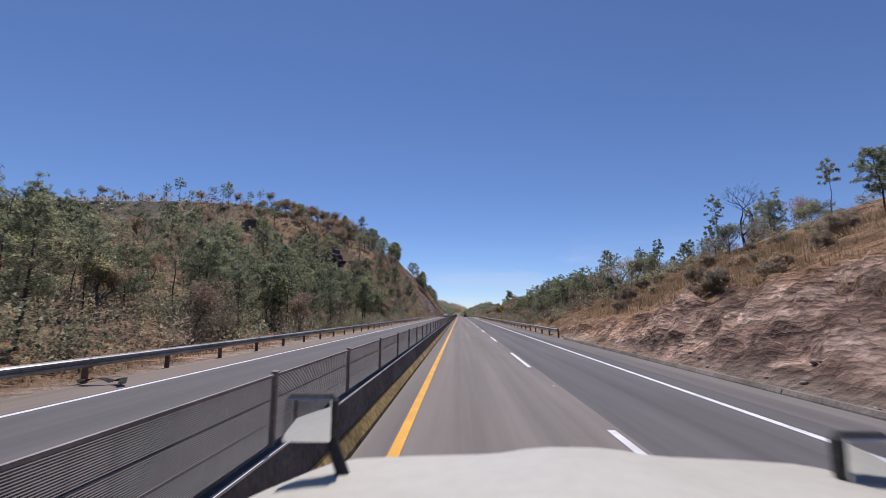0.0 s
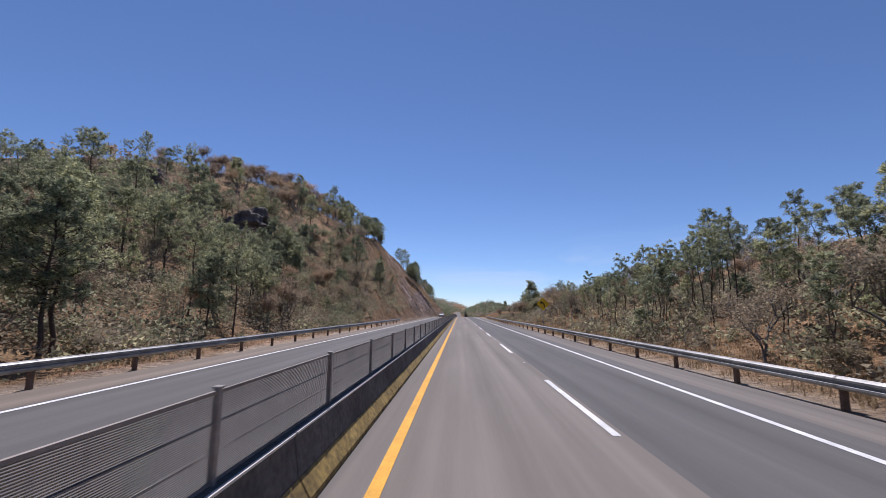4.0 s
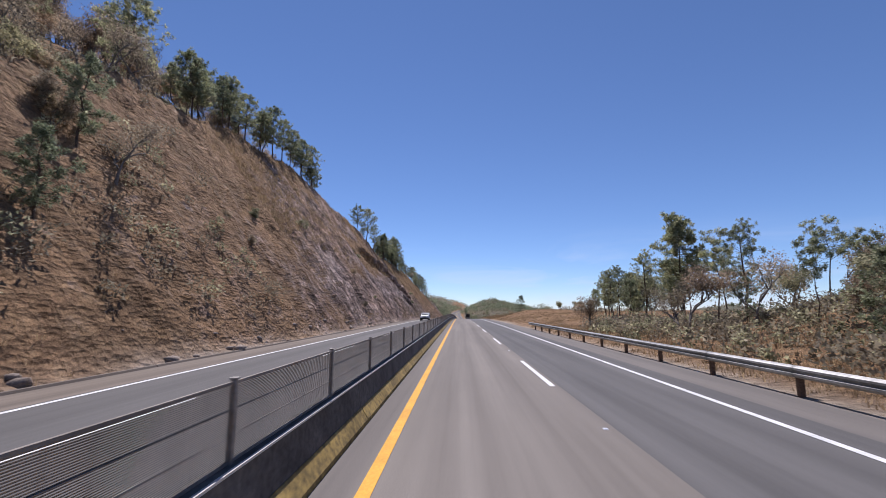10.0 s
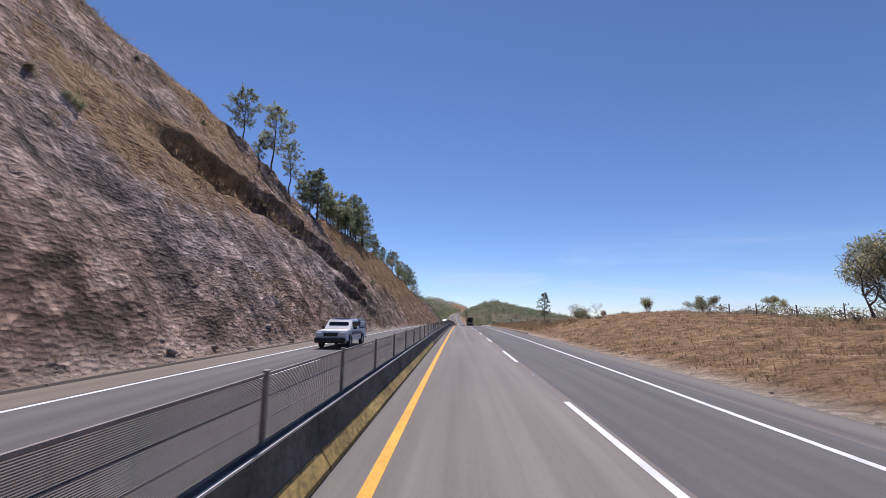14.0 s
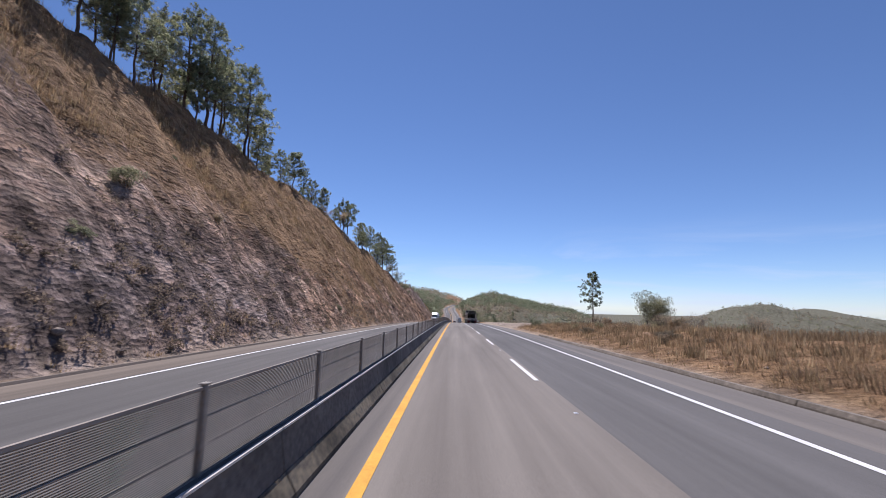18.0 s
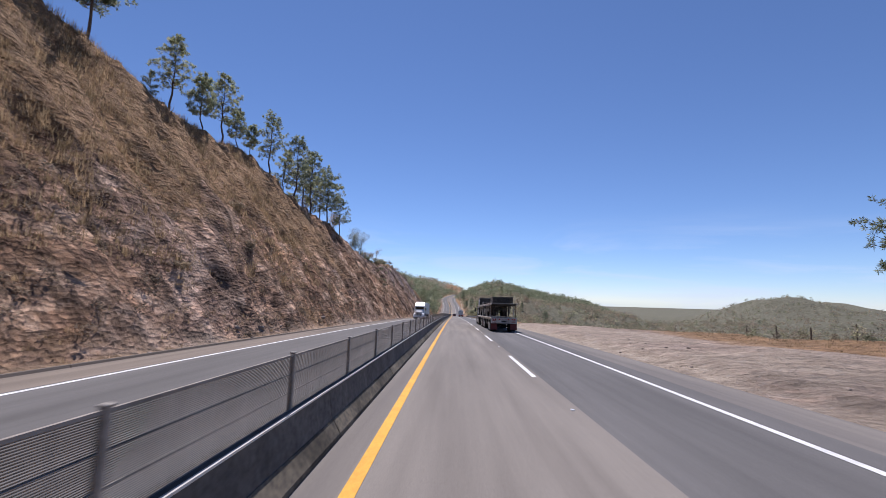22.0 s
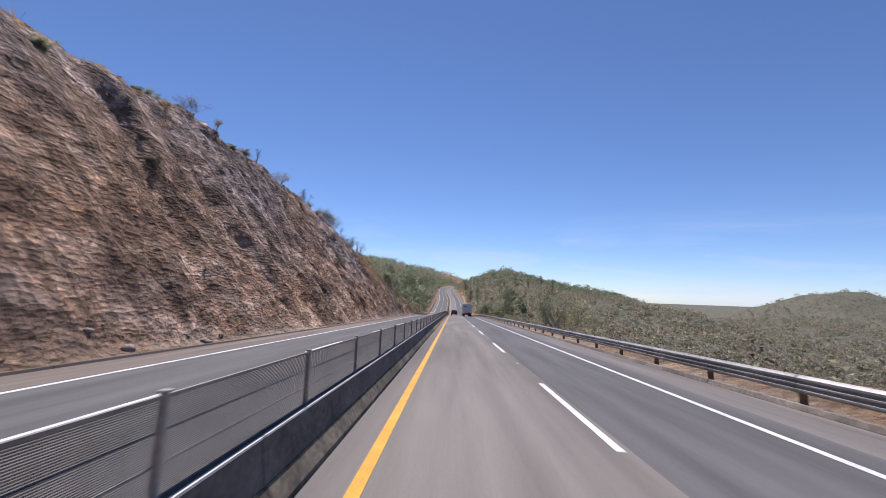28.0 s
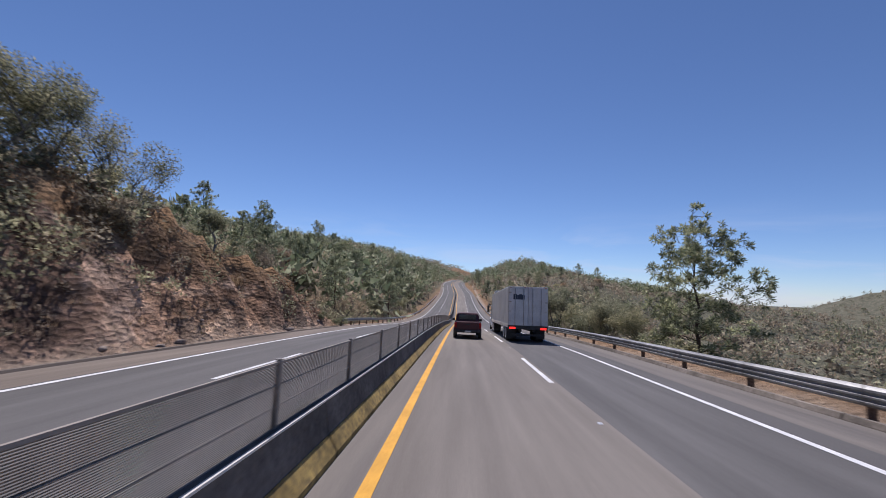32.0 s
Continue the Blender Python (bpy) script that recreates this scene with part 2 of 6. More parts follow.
M = {
    "hill": ground_mat(),
    "lane_old": asphalt_mat("worn_asphalt", (0.15, 0.133, 0.117), (0.225, 0.202, 0.178)),
    "lane_new": asphalt_mat("dark_asphalt", (0.094, 0.09, 0.088), (0.14, 0.134, 0.131)),
    "shoulder": asphalt_mat("dusty_asphalt", (0.12, 0.11, 0.105), (0.2, 0.18, 0.16)),
    "dirt": asphalt_mat("dirt_covered_asphalt", (0.13, 0.108, 0.09), (0.23, 0.19, 0.155)),
    "white": mottled("white_road_paint", (0.6, 0.6, 0.6), (0.8, 0.8, 0.79), 4, 0.7, stain=0.25, own=False),
    "yellow": mottled("yellow_road_paint", (0.62, 0.3, 0.03), (0.78, 0.42, 0.05), 4, 0.7, stain=0.2, own=False),
    "concrete": mottled("sooty_concrete", (0.1, 0.093, 0.087), (0.215, 0.2, 0.185), 2, 0.9, stain=0.5),
    "kerb_yellow": mottled("chipped_yellow_paint", (0.16, 0.12, 0.06), (0.6, 0.42, 0.13), 1.6, 0.85, stain=0.55),
    "kerb_sooty": mottled("grimy_concrete_foot", (0.07, 0.062, 0.055), (0.24, 0.2, 0.14), 1.6, 0.9, stain=0.7),
    "kerb": mottled("dusty_concrete", (0.17, 0.145, 0.12), (0.33, 0.285, 0.24), 2, 0.95, stain=0.5),
    "mesh": mottled("grey_galvanised_mesh", (0.25, 0.22, 0.193), (0.36, 0.315, 0.275), 4, 0.7, 0.0, 0.1),
    "post": mottled("dark_steel", (0.25, 0.23, 0.21), (0.4, 0.37, 0.34), 4, 0.6, 0.4, 0.1),
    "rail": mottled("weathered_galvanised_steel", (0.3, 0.3, 0.3), (0.48, 0.47, 0.45), 2, 0.5, 0.55, 0.15, 0.4),
    "rust": mottled("rusty_steel", (0.12, 0.07, 0.045), (0.3, 0.2, 0.14), 4, 0.85, 0.1, 0.3, 0.4),
    "bark": mottled("pine_bark", (0.06, 0.042, 0.032), (0.17, 0.125, 0.095), 3, 0.95, bump=0.6, stretch=(1, 1, 0.3)),
    "bark_grey": mottled("grey_bark", (0.11, 0.1, 0.09), (0.26, 0.235, 0.21), 3, 0.95, bump=0.5, stretch=(1, 1, 0.3)),
    "needles": foliage_mat("pine_needles", ((0, (0.085, 0.11, 0.062)), (0.5, (0.25, 0.278, 0.172)), (1, (0.47, 0.48, 0.335)))),
    "leaves": foliage_mat("dusty_green_leaves", ((0, (0.12, 0.128, 0.08)), (0.5, (0.275, 0.272, 0.178)), (1, (0.42, 0.405, 0.28))), 0.6),
    "dry": foliage_mat("dry_brown_leaves", ((0, (0.18, 0.142, 0.105)), (0.5, (0.31, 0.255, 0.188)), (1, (0.45, 0.38, 0.29)))),
    "russet": foliage_mat("withered_russet_leaves", ((0, (0.16, 0.115, 0.082)), (0.5, (0.3, 0.222, 0.158)), (1, (0.43, 0.335, 0.25)))),
    "brush": foliage_mat("dry_grey_brush", ((0, (0.12, 0.094, 0.074)), (0.5, (0.215, 0.168, 0.13)), (1, (0.33, 0.262, 0.2)))),
    "straw": foliage_mat("dry_grass", ((0, (0.19, 0.128, 0.078)), (0.5, (0.33, 0.228, 0.138)), (1, (0.48, 0.36, 0.23)))),
    "stone": mottled("pale_stone", (0.2, 0.165, 0.14), (0.45, 0.37, 0.31), 3, 0.95, bump=0.6),
    # the crag's dark tone stands in for the shadow of a hillside hollow
    "crag": mottled("shade_coloured_crag_rock", (0.09, 0.076, 0.068), (0.25, 0.21, 0.185), 0.8, 0.95, bump=1.0, stain=0.5),
    "red": mottled("dull_red_paint", (0.06, 0.008, 0.011), (0.09, 0.012, 0.016), 3, 0.35, 0.1, 0.02, 0.2, 0.5),
    "silver": mottled("white_trailer_panel", (0.6, 0.59, 0.575), (0.72, 0.71, 0.69), 2, 0.4, 0.1, 0.03, 0.2, 0.5),
    "car_white": mottled("white_car_paint", (0.7, 0.7, 0.7), (0.78, 0.78, 0.78), 2, 0.25, 0.0, 0.0, 0.1, 0.5),
    "bonnet": mottled("creamy_white_bonnet_paint", (0.44, 0.42, 0.35), (0.5, 0.475, 0.4), 2, 0.45, 0.0, 0.0, 0.1, 0.22, own=False),
    "tan": mottled("champagne_cab_paint", (0.25, 0.235, 0.2), (0.33, 0.31, 0.27), 2, 0.35, 0.3, 0.03, 0.25, 0.5),
    "blue": mottled("blue_vehicle_paint", (0.02, 0.035, 0.13), (0.035, 0.06, 0.2), 3, 0.35, 0.1, 0.02, 0.2, 0.5),
    "teal": mottled("teal_stripe_paint", (0.0, 0.11, 0.09), (0.01, 0.16, 0.13), 3, 0.35, 0.1, 0.02, 0.2, 0.5),
    "navy": mottled("navy_stripe_paint", (0.02, 0.025, 0.05), (0.03, 0.04, 0.08), 3, 0.35, 0.1, 0.02, 0.2, 0.5),
    "black": mottled("black_rubber", (0.034, 0.034, 0.033), (0.075, 0.073, 0.07), 5, 0.8, bump=0.2, own=False),
    "dark": mottled("oily_black_steel", (0.04, 0.038, 0.036), (0.115, 0.108, 0.1), 3, 0.6, 0.3, 0.2, own=False),
    "alu": mottled("worn_aluminium", (0.36, 0.3, 0.24), (0.9, 0.86, 0.79), 2.2, 0.65, 0.0, 0.3, 0.4),
    "chrome": mottled("dull_wheel_metal", (0.58, 0.57, 0.55), (0.84, 0.83, 0.81), 5, 0.42, 0.4, 0.05, 0.4, own=False),
    "deck": mottled("grey_worn_deck_boards", (0.17, 0.165, 0.155), (0.36, 0.345, 0.325), 2, 0.85, stretch=(6, 0.5, 1)),
    "mudflap": mottled("faded_red_mudflap", (0.13, 0.03, 0.03), (0.24, 0.07, 0.065), 3, 0.8),
    "tape_red": mottled("red_reflective_tape", (0.2, 0.03, 0.028), (0.38, 0.06, 0.05), 5, 0.6, own=False, stain=0.3),
    "sign": mottled("yellow_sign_face", (0.72, 0.46, 0.01), (0.8, 0.52, 0.02), 2, 0.5, stain=0.1, own=False),
    "wood": mottled("grey_fence_wood", (0.1, 0.08, 0.065), (0.22, 0.18, 0.15), 5, 0.95, stretch=(1, 1, 0.2)),
}


def lamp_mat(name, colour, glow):
    m, nt, b = graph(name, 0.25, 0, 0.5)
    b.inputs["Base Color"].default_value = (*colour, 1)
    b.inputs["Emission Color"].default_value, b.inputs["Emission Strength"].default_value = (*colour, 1), glow
    return m


M["mirror"], _nt, _b = graph("mirror_glass", 0.03, 1.0)
_b.inputs["Base Color"].default_value = (0.75, 0.77, 0.78, 1)
M["tail_lit"] = lamp_mat("lit_tail_lamp", (0.9, 0.03, 0.02), 1.2)
M["tail"] = mottled("red_lamp_glass", (0.3, 0.01, 0.01), (0.4, 0.015, 0.012), 5, 0.2, own=False, stain=0.05, bump=0)
M["lamp_clear"] = mottled("clear_lamp_glass", (0.6, 0.6, 0.62), (0.75, 0.75, 0.77), 5, 0.1, own=False, stain=0.05, bump=0, spec=0.6)
M["glass"], _nt, _b = graph("dark_tinted_glass", 0.06, 0, 0.6)
_b.inputs["Base Color"].default_value = (0.012, 0.014, 0.016, 1)


# ---- shape helpers ----
def mesh_of(name, verts, faces, mat, smooth=False):
    me = bpy.data.meshes.new(name)
    me.from_pydata([tuple(v) for v in verts], [], faces)
    me.materials.append(mat)
    if smooth:
        me.shade_smooth()
    return me


def mesh_arrays(name, verts, quads, mat, smooth=False):
    """A mesh from a vertex array and an array of faces with equal corner counts."""
    verts, quads = np.asarray(verts, np.float32), np.asarray(quads, np.int32)
    me = bpy.data.meshes.new(name)
    me.vertices.add(len(verts))
    me.vertices.foreach_set("co", verts.ravel())
    n, k = quads.shape
    me.loops.add(n * k)
    me.loops.foreach_set("vertex_index", quads.ravel())
    me.polygons.add(n)
    me.polygons.foreach_set("loop_start", np.arange(0, n * k, k, dtype=np.int32))
    me.materials.append(mat)
    me.update(calc_edges=True)
    me.validate()
    if smooth:
        me.shade_smooth()
    return me


def bm_mesh(bm, name, mat, smooth=False):
    bmesh.ops.recalc_face_normals(bm, faces=bm.faces)
    me = bpy.data.meshes.new(name)
    bm.to_mesh(me)
    bm.free()
    me.materials.append(mat)
    if smooth:
        me.shade_smooth()
    return me


def part(name, me, parent=None, m=None, label=""):
    ob = new(name, me)
    if parent is not None:
        ob.parent = parent
    if m is not None:
        ob.matrix_basis = m
    return tagged(ob, label)


def thing(name, m, label, category, group="", kind="", me=None):
    ob = new(name, me)
    ob.matrix_basis = m
    return tagged(ob, label, category, group, kind)


def add_box(bm, lo, hi, bevel=0.0, taper=None):
    """A box from corner to corner, with its edges rounded; taper scales its top in x and y."""
    lo, hi = Vector(lo), Vector(hi)
    r = bmesh.ops.create_cube(bm, size=1.0)
    c, s = (lo + hi) / 2, hi - lo
    for v in r["verts"]:
        k = taper if taper and v.co.z > 0 else (1, 1)
        v.co = Vector((c.x + v.co.x * s.x * k[0], c.y + v.co.y * s.y * k[1], c.z + v.co.z * s.z))
    if bevel:
        edges = list({e for v in r["verts"] for e in v.link_edges})
        bmesh.ops.bevel(bm, geom=edges, offset=bevel, segments=1, affect="EDGES")


def box(name, lo, hi, mat, bevel=0.01, taper=None):
    bm = bmesh.new()
    add_box(bm, lo, hi, bevel, taper)
    return bm_mesh(bm, name, mat)


def loft(name, profile, stations, mat, smooth=False, caps=True):
    """Sweeps a closed profile of (x, z) along stations, each a function's (x, y, z) shift."""
    n, verts, faces = len(profile), [], []
    for sx, sy, sz in stations:
        verts += [(x + sx, sy, z + sz) for x, z in profile]
    for i in range(len(stations) - 1):
        for j in range(n):
            a, b = i * n + j, i * n + (j + 1) % n
            faces.append((a, b, b + n, a + n))
    if caps:
        faces.append(tuple(range(n))[::-1])
        faces.append(tuple(range((len(stations) - 1) * n, len(stations) * n)))
    return mesh_of(name, verts, faces, mat, smooth)


def tube_geo(points, radii, sides=6):
    """Vertices and faces of a tapering tube through the points."""
    verts, faces = [], []
    for i, (p, r) in enumerate(zip(points, radii)):
        d = (points[min(i + 1, len(points) - 1)] - points[max(i - 1, 0)]).normalized()
        u = d.orthogonal().normalized()
        w = d.cross(u)
        for k in range(sides):
            t = 2 * math.pi * k / sides
            verts.append(p + (u * math.cos(t) + w * math.sin(t)) * r)
    for i in range(len(points) - 1):
        for k in range(sides):
            a, b = i * sides + k, i * sides + (k + 1) % sides
            faces.append((a, b, b + sides, a + sides))
    faces.append(tuple(range((len(points) - 1) * sides, len(points) * sides)))
    return verts, faces


def join_geo(geos):
    verts, faces = [], []
    for v, f in geos:
        o = len(verts)
        verts += v
        faces += [tuple(i + o for i in q) for q in f]
    return verts, faces


def lathe(name, outline, mat, segments=20):
    """Turns an outline of (radius, x) about the x axis."""
    verts, faces = [], []
    n = len(outline)
    for s in range(segments):
        t = 2 * math.pi * s / segments
        verts += [(x, r * math.cos(t), r * math.sin(t)) for r, x in outline]
    for s in range(segments):
        for j in range(n - 1):
            a, b = s * n + j, ((s + 1) % segments) * n + j
            faces.append((a, b, b + 1, a + 1))
    return mesh_of(name, verts, faces, mat, True)


# ---- the lie of the land ----
_rng = np.random.default_rng(7)
_lattice = _rng.random((256, 256))


def smooth_noise(x, y):
    xi, yi = np.floor(x).astype(int), np.floor(y).astype(int)
    fx, fy = x - xi, y - yi
    fx, fy = fx * fx * (3 - 2 * fx), fy * fy * (3 - 2 * fy)
    g = lambda i, j: _lattice[i % 256, j % 256]
    return (g(xi, yi) * (1 - fx) + g(xi + 1, yi) * fx) * (1 - fy) + (g(xi, yi + 1) * (1 - fx) + g(xi + 1, yi + 1) * fx) * fy


def fbm(x, y, octaves=4, gain=0.5):
    s, a, tot = 0, 1, 0
    for k in range(octaves):
        s = s + a * smooth_noise(x * 2**k + 17.3 * k, y * 2**k + 5.1 * k)
        tot += a
        a *= gain
    return s / tot - 0.5


LEFT_EDGE, RIGHT_EDGE = -11.3, 8.4
CUT_TOP = ((-400, 0), (112, 0), (130, 3), (150, 11), (175, 21), (200, 27), (232, 30.5), (256, 27.5), (284, 19.5), (302, 20.7), (331, 22.4), (360, 21.6), (386, 18.8), (405, 20.2), (430, 17.3), (450, 14),
           (475, 14.2), (507, 17.4), (530, 20.2), (548, 20.4), (566, 16.8), (585, 13), (598, 7.5), (610, 5), (628, 0), (9000, 0))
LEFT_RISE = ((-400, 0.18), (0, 0.2), (60, 0.25), (100, 0.4), (160, 0.56), (205, 0.62), (236, 0.58), (262, 0.35), (300, 0.3), (420, 0.3), (450, 0.1), (500, 0.1), (600, 0.2), (650, 0.38), (900, 0.4), (9000, 0.3))
LEFT_CAP = ((-400, 22), (0, 22), (100, 26), (165, 21), (206, 31), (235, 31), (262, 16), (300, 7), (420, 7), (560, 5), (620, 14), (700, 32), (900, 36), (1200, 38), (2500, 40))
RIGHT_CUT = ((-400, 7), (14, 6.6), (20, 5.0), (25, 3.2), (30, 1.9), (38, 1.2), (52, 1.4), (75, 0.8), (150, 0.4), (185, 0.2), (200, 0.7), (230, 2.1), (280, 1.9), (315, 0.9), (335, 0.25), (9000, 0))
RIGHT_RISE = ((-400, 0.15), (12, 0.25), (24, 0.4), (34, 0.42), (50, 0.38), (64, 0.34), (80, 0.32), (120, 0.29), (160, 0.22), (186, 0.05), (212, 0.02), (240, 0.0), (9000, 0.0))
RIGHT_DROP = ((-400, 0), (190, 0), (250, 3), (330, 12), (430, 26), (640, 30), (760, 14), (900, -10), (1050, -25), (1300, -25), (2500, 60))


def land(x, y):
    """Height of the ground, and how bare its rock is."""
    x, y = np.asarray(x, float), np.asarray(y, float)
    rz, rx = road_z(y), road_x(y)
    xx = x - rx
    u = LEFT_EDGE - xx
    top, rise, cap = soft_knots(y, CUT_TOP), soft_knots(y, LEFT_RISE), soft_knots(y, LEFT_CAP)
    wob = 2.2 * fbm(y / 14, x * 0 + 3.1, 3) + 1.0 * fbm(y / 4, x / 9, 2)
    uu = np.maximum(u - 1.0 - 0.6 * fbm(y / 3, x * 0 + 9.7, 2), 0)
    face = 1.42 * uu * (1 + 0.05 * fbm(y / 20, x / 20))
    top2 = np.maximum(top + wob * np.clip(top / 10, 0, 1) * 1.3, 0)
    cut = np.minimum(face, top2)
    w = np.maximum(uu - top2 / 1.42 - 3.0, 0)
    hill = cap * np.tanh(rise * w / cap)
    left = cut + hill
    on_face = (face < top2) & (u > 1.0)
    # right-hand side
    v = xx - RIGHT_EDGE
    rtop, rrise, drop = soft_knots(y, RIGHT_CUT), soft_knots(y, RIGHT_RISE), soft_knots(y, RIGHT_DROP)
    vv = np.maximum(v - 1.0, 0)
    grade = np.where(y < 60, 0.62, 0.22)
    rface = grade * vv
    rcut = np.minimum(rface, rtop)
    w2 = np.maximum(vv - rtop / grade, 0)
    lay = np.clip((y - 335) / 15, 0, 1) * np.clip((425 - y) / 15, 0, 1)
    start = 2.5 + 26 * lay + 30 * np.clip((330 - y) / 60, 0, 1)
    fall = -drop * (1 - np.exp(-np.maximum(vv - start, 0) / 42.0))
    fall = np.where(fall > 0, fall * np.exp(-np.maximum(vv - 45, 0) / 75), fall)
    right = rcut + 30 * np.tanh(rrise * w2 / 30) + fall
    z = np.where(u > 0, left, np.where(v > 0, right, 0.0))
    # roughness: broad swells, then crags on bare faces
    away = np.clip(np.where(u > 0, u - 1, v - 1) / 6, 0, 1)
    z = z + away * 2.2 * fbm(x / 26, y / 26, 4) + away * 0.5 * fbm(x / 4, y / 4, 3)
    bare = np.where(on_face & (top > 1), 0.82, 0.0) + np.where((v > 1.2) & (y < 45) & (rface < 0.62 * rtop), 0.85, 0.0)
    z = z + np.clip((y - 640) / 120, 0, 1) * np.clip((np.abs(xx) - 14) / 30, 0, 1) * 20 * fbm(x / 70 + 2.2, y / 90 + 6.1, 4)
    far = np.clip((-x - 220) / 700, 0, 1)
    z = z + 150 * np.maximum(fbm(x / 900 + 4.2, y / 900 + 1.7, 5) + 0.12, 0) * far
    low = np.clip((x - 100) / 380, 0, 1)
    low = low * low * (3 - 2 * low)
    swell = 80 * np.exp(-(((x - 560) / 210) ** 2 + ((y - 1120) / 260) ** 2)) + 60 * np.exp(-(((x - 900) / 300) ** 2 + ((y - 700) / 300) ** 2)) + 90 * np.exp(-(((x - 1080) / 360) ** 2 + ((y - 1650) / 420) ** 2))
    z = z * (1 - low) + low * (-84 + 110 * fbm(x / 300 + 1.7, y / 300, 5) + 175 * np.maximum(fbm(x / 620 + 7.3, y / 420 + 2.9, 4) + 0.1, 0) * np.clip((x - 350) / 900, 0.15, 1)) + 0.85 * swell * low
    beyond = np.clip((y - 1500) / 900, 0, 1)
    z = z * (1 - beyond) + beyond * (-60 + 170 * np.maximum(fbm(x / 800 + 9.1, y / 1400, 4) + 0.05, 0) * (x < 300))
    deck = (u <= 0.35) & (v <= 0.35)
    return np.where(deck, -0.07, np.where((u < 1.0) & (v < 1.0), np.maximum(z - 0.04, -0.05), z)) + rz * np.exp(-np.maximum(np.abs(x) - 150, 0) / 200), bare


def ground_z(x, y):
    return float(land(np.array([x]), np.array([y]))[0][0])
# ---- ground ----
def steps(*runs):
    out = []
    for a, b, s in runs:
        out.append(np.arange(a, b, s))
    return np.concatenate(out)


gx = steps((-3600, -900, 220), (-900, -240, 55), (-240, -90, 9), (-90, -40, 2.5), (-40, -11.5, 0.4))
gx = np.concatenate([gx, [-11.3, -10.9, -6, 0, 8.0, 8.4], steps((8.8, 24, 0.45), (24, 60, 1.6), (60, 160, 6), (160, 700, 22), (700, 1600, 60), (1600, 4000, 200))])
gy = steps((-420, -60, 30), (-60, -12, 3), (-12, 640, 0.48), (640, 800, 2.5), (800, 1300, 9), (1300, 4800, 160))
X, Y = np.meshgrid(gx, gy)
# the sheet bends with the road
XX = X + road_x(Y) * np.exp(-np.abs(X) / 400)
Z, BARE = land(XX, Y)
nx, ny = len(gx), len(gy)
idx = np.arange(nx * ny).reshape(ny, nx)
quads = np.stack([idx[:-1, :-1], idx[:-1, 1:], idx[1:, 1:], idx[1:, :-1]], -1).reshape(-1, 4)

# crags stand out along the slope's own normal, in tilted beds
gz_y, gz_x = np.gradient(Z, gy, axis=0), np.gradient(Z, axis=1) / np.maximum(np.gradient(XX, axis=1), 1e-3)
N = np.stack([-gz_x, -gz_y, np.ones_like(Z)], -1)
N /= np.linalg.norm(N, axis=-1, keepdims=True)
bed_s, bed_t = Z * 0.85 - Y * 0.5 + 0.2 * XX, Y * 0.85 + Z * 0.5
crag = 0.5 - 1.5 * np.abs(fbm(bed_s / 2.6, bed_t / 6.5, 4, 0.62)) - 0.9 * np.abs(fbm(bed_s / 0.9 + 31, bed_t / 2.9, 3, 0.65)) + 0.7 * fbm(Y / 2.2, Z / 2.2 + XX / 3, 3, 0.6) + 0.32 * np.abs(fbm(bed_s / 0.45 + 11, bed_t / 1.1 + 7, 2, 0.6)) + np.where(Y > 430, 1.1, 0.5) * fbm(Y / 1.7 + 5, Z / 13 + XX / 17, 3, 0.6)
gully = np.clip(np.abs(fbm(Y / 9 + Z / 40, XX * 0 + 2.2, 3)) * 9, 0, 1) - 1
edge = np.clip(np.where(XX < 0, -XX - 12.2, XX - 9.4) / 2.0, 0, 1)
rugged = knots(Y, ((-400, 1.1), (60, 1.1), (120, 0.55), (300, 0.55), (390, 0.85), (440, 0.95), (500, 0.75), (570, 0.8), (620, 1.2)))
push = BARE * edge * rugged * (1.7 * crag + 0.6 * gully)
# a slipped ledge that runs down across the face
level = Z - road_z(Y)
line = knots(Y, ((236, 17.5), (250, 15.2), (263, 13.6), (275, 10), (284, 6.2), (293, 3))) + 1.8 * fbm(Y / 6, Y * 0 + 8, 3)
along = np.clip((Y - 238) / 8, 0, 1) * np.clip((291 - Y) / 8, 0, 1) * (XX < 0) * (BARE > 0)
push = push + along * (0.9 * np.exp(-(((level - line - 1.1) / 0.9) ** 2)) - 1.5 * np.exp(-(((level - line + 1.0) / 1.0) ** 2)))
# a second, lower cleft near its foot
line = knots(Y, ((262, 6.5), (272, 5.0), (278, 3.2), (283, 1.6))) + 0.9 * fbm(Y / 3 + 4, Y * 0 + 5, 3)
along = np.clip((Y - 264) / 4, 0, 1) * np.clip((284 - Y) / 4, 0, 1) * (XX < 0) * (BARE > 0)
push = push + along * (0.6 * np.exp(-(((level - line - 0.8) / 0.6) ** 2)) - 0.9 * np.exp(-(((level - line + 0.5) / 0.5) ** 2)))
XX, YY, Z = XX + N[..., 0] * push, Y + 0.0, Z + N[..., 2] * push
me = mesh_arrays("ground", np.stack([XX, YY, Z], -1).reshape(-1, 3), quads, M["hill"], False)
soil = fbm(XX / 7, Y / 7, 4)
grassy = np.clip((fbm(XX / 11 + 40, Y / 17, 4) + 0.08) * 5, 0, 1) * np.clip((Z - road_z(Y) - 5) / 9, 0, 1)
grassy = grassy * np.where((Y > 440) & (Y < 575) & (XX < 0), 0.3, 1.0)
late = np.clip((Y - 285) / 20, 0, 1) * np.clip((432 - Y) / 30, 0, 1) * (XX < 0)
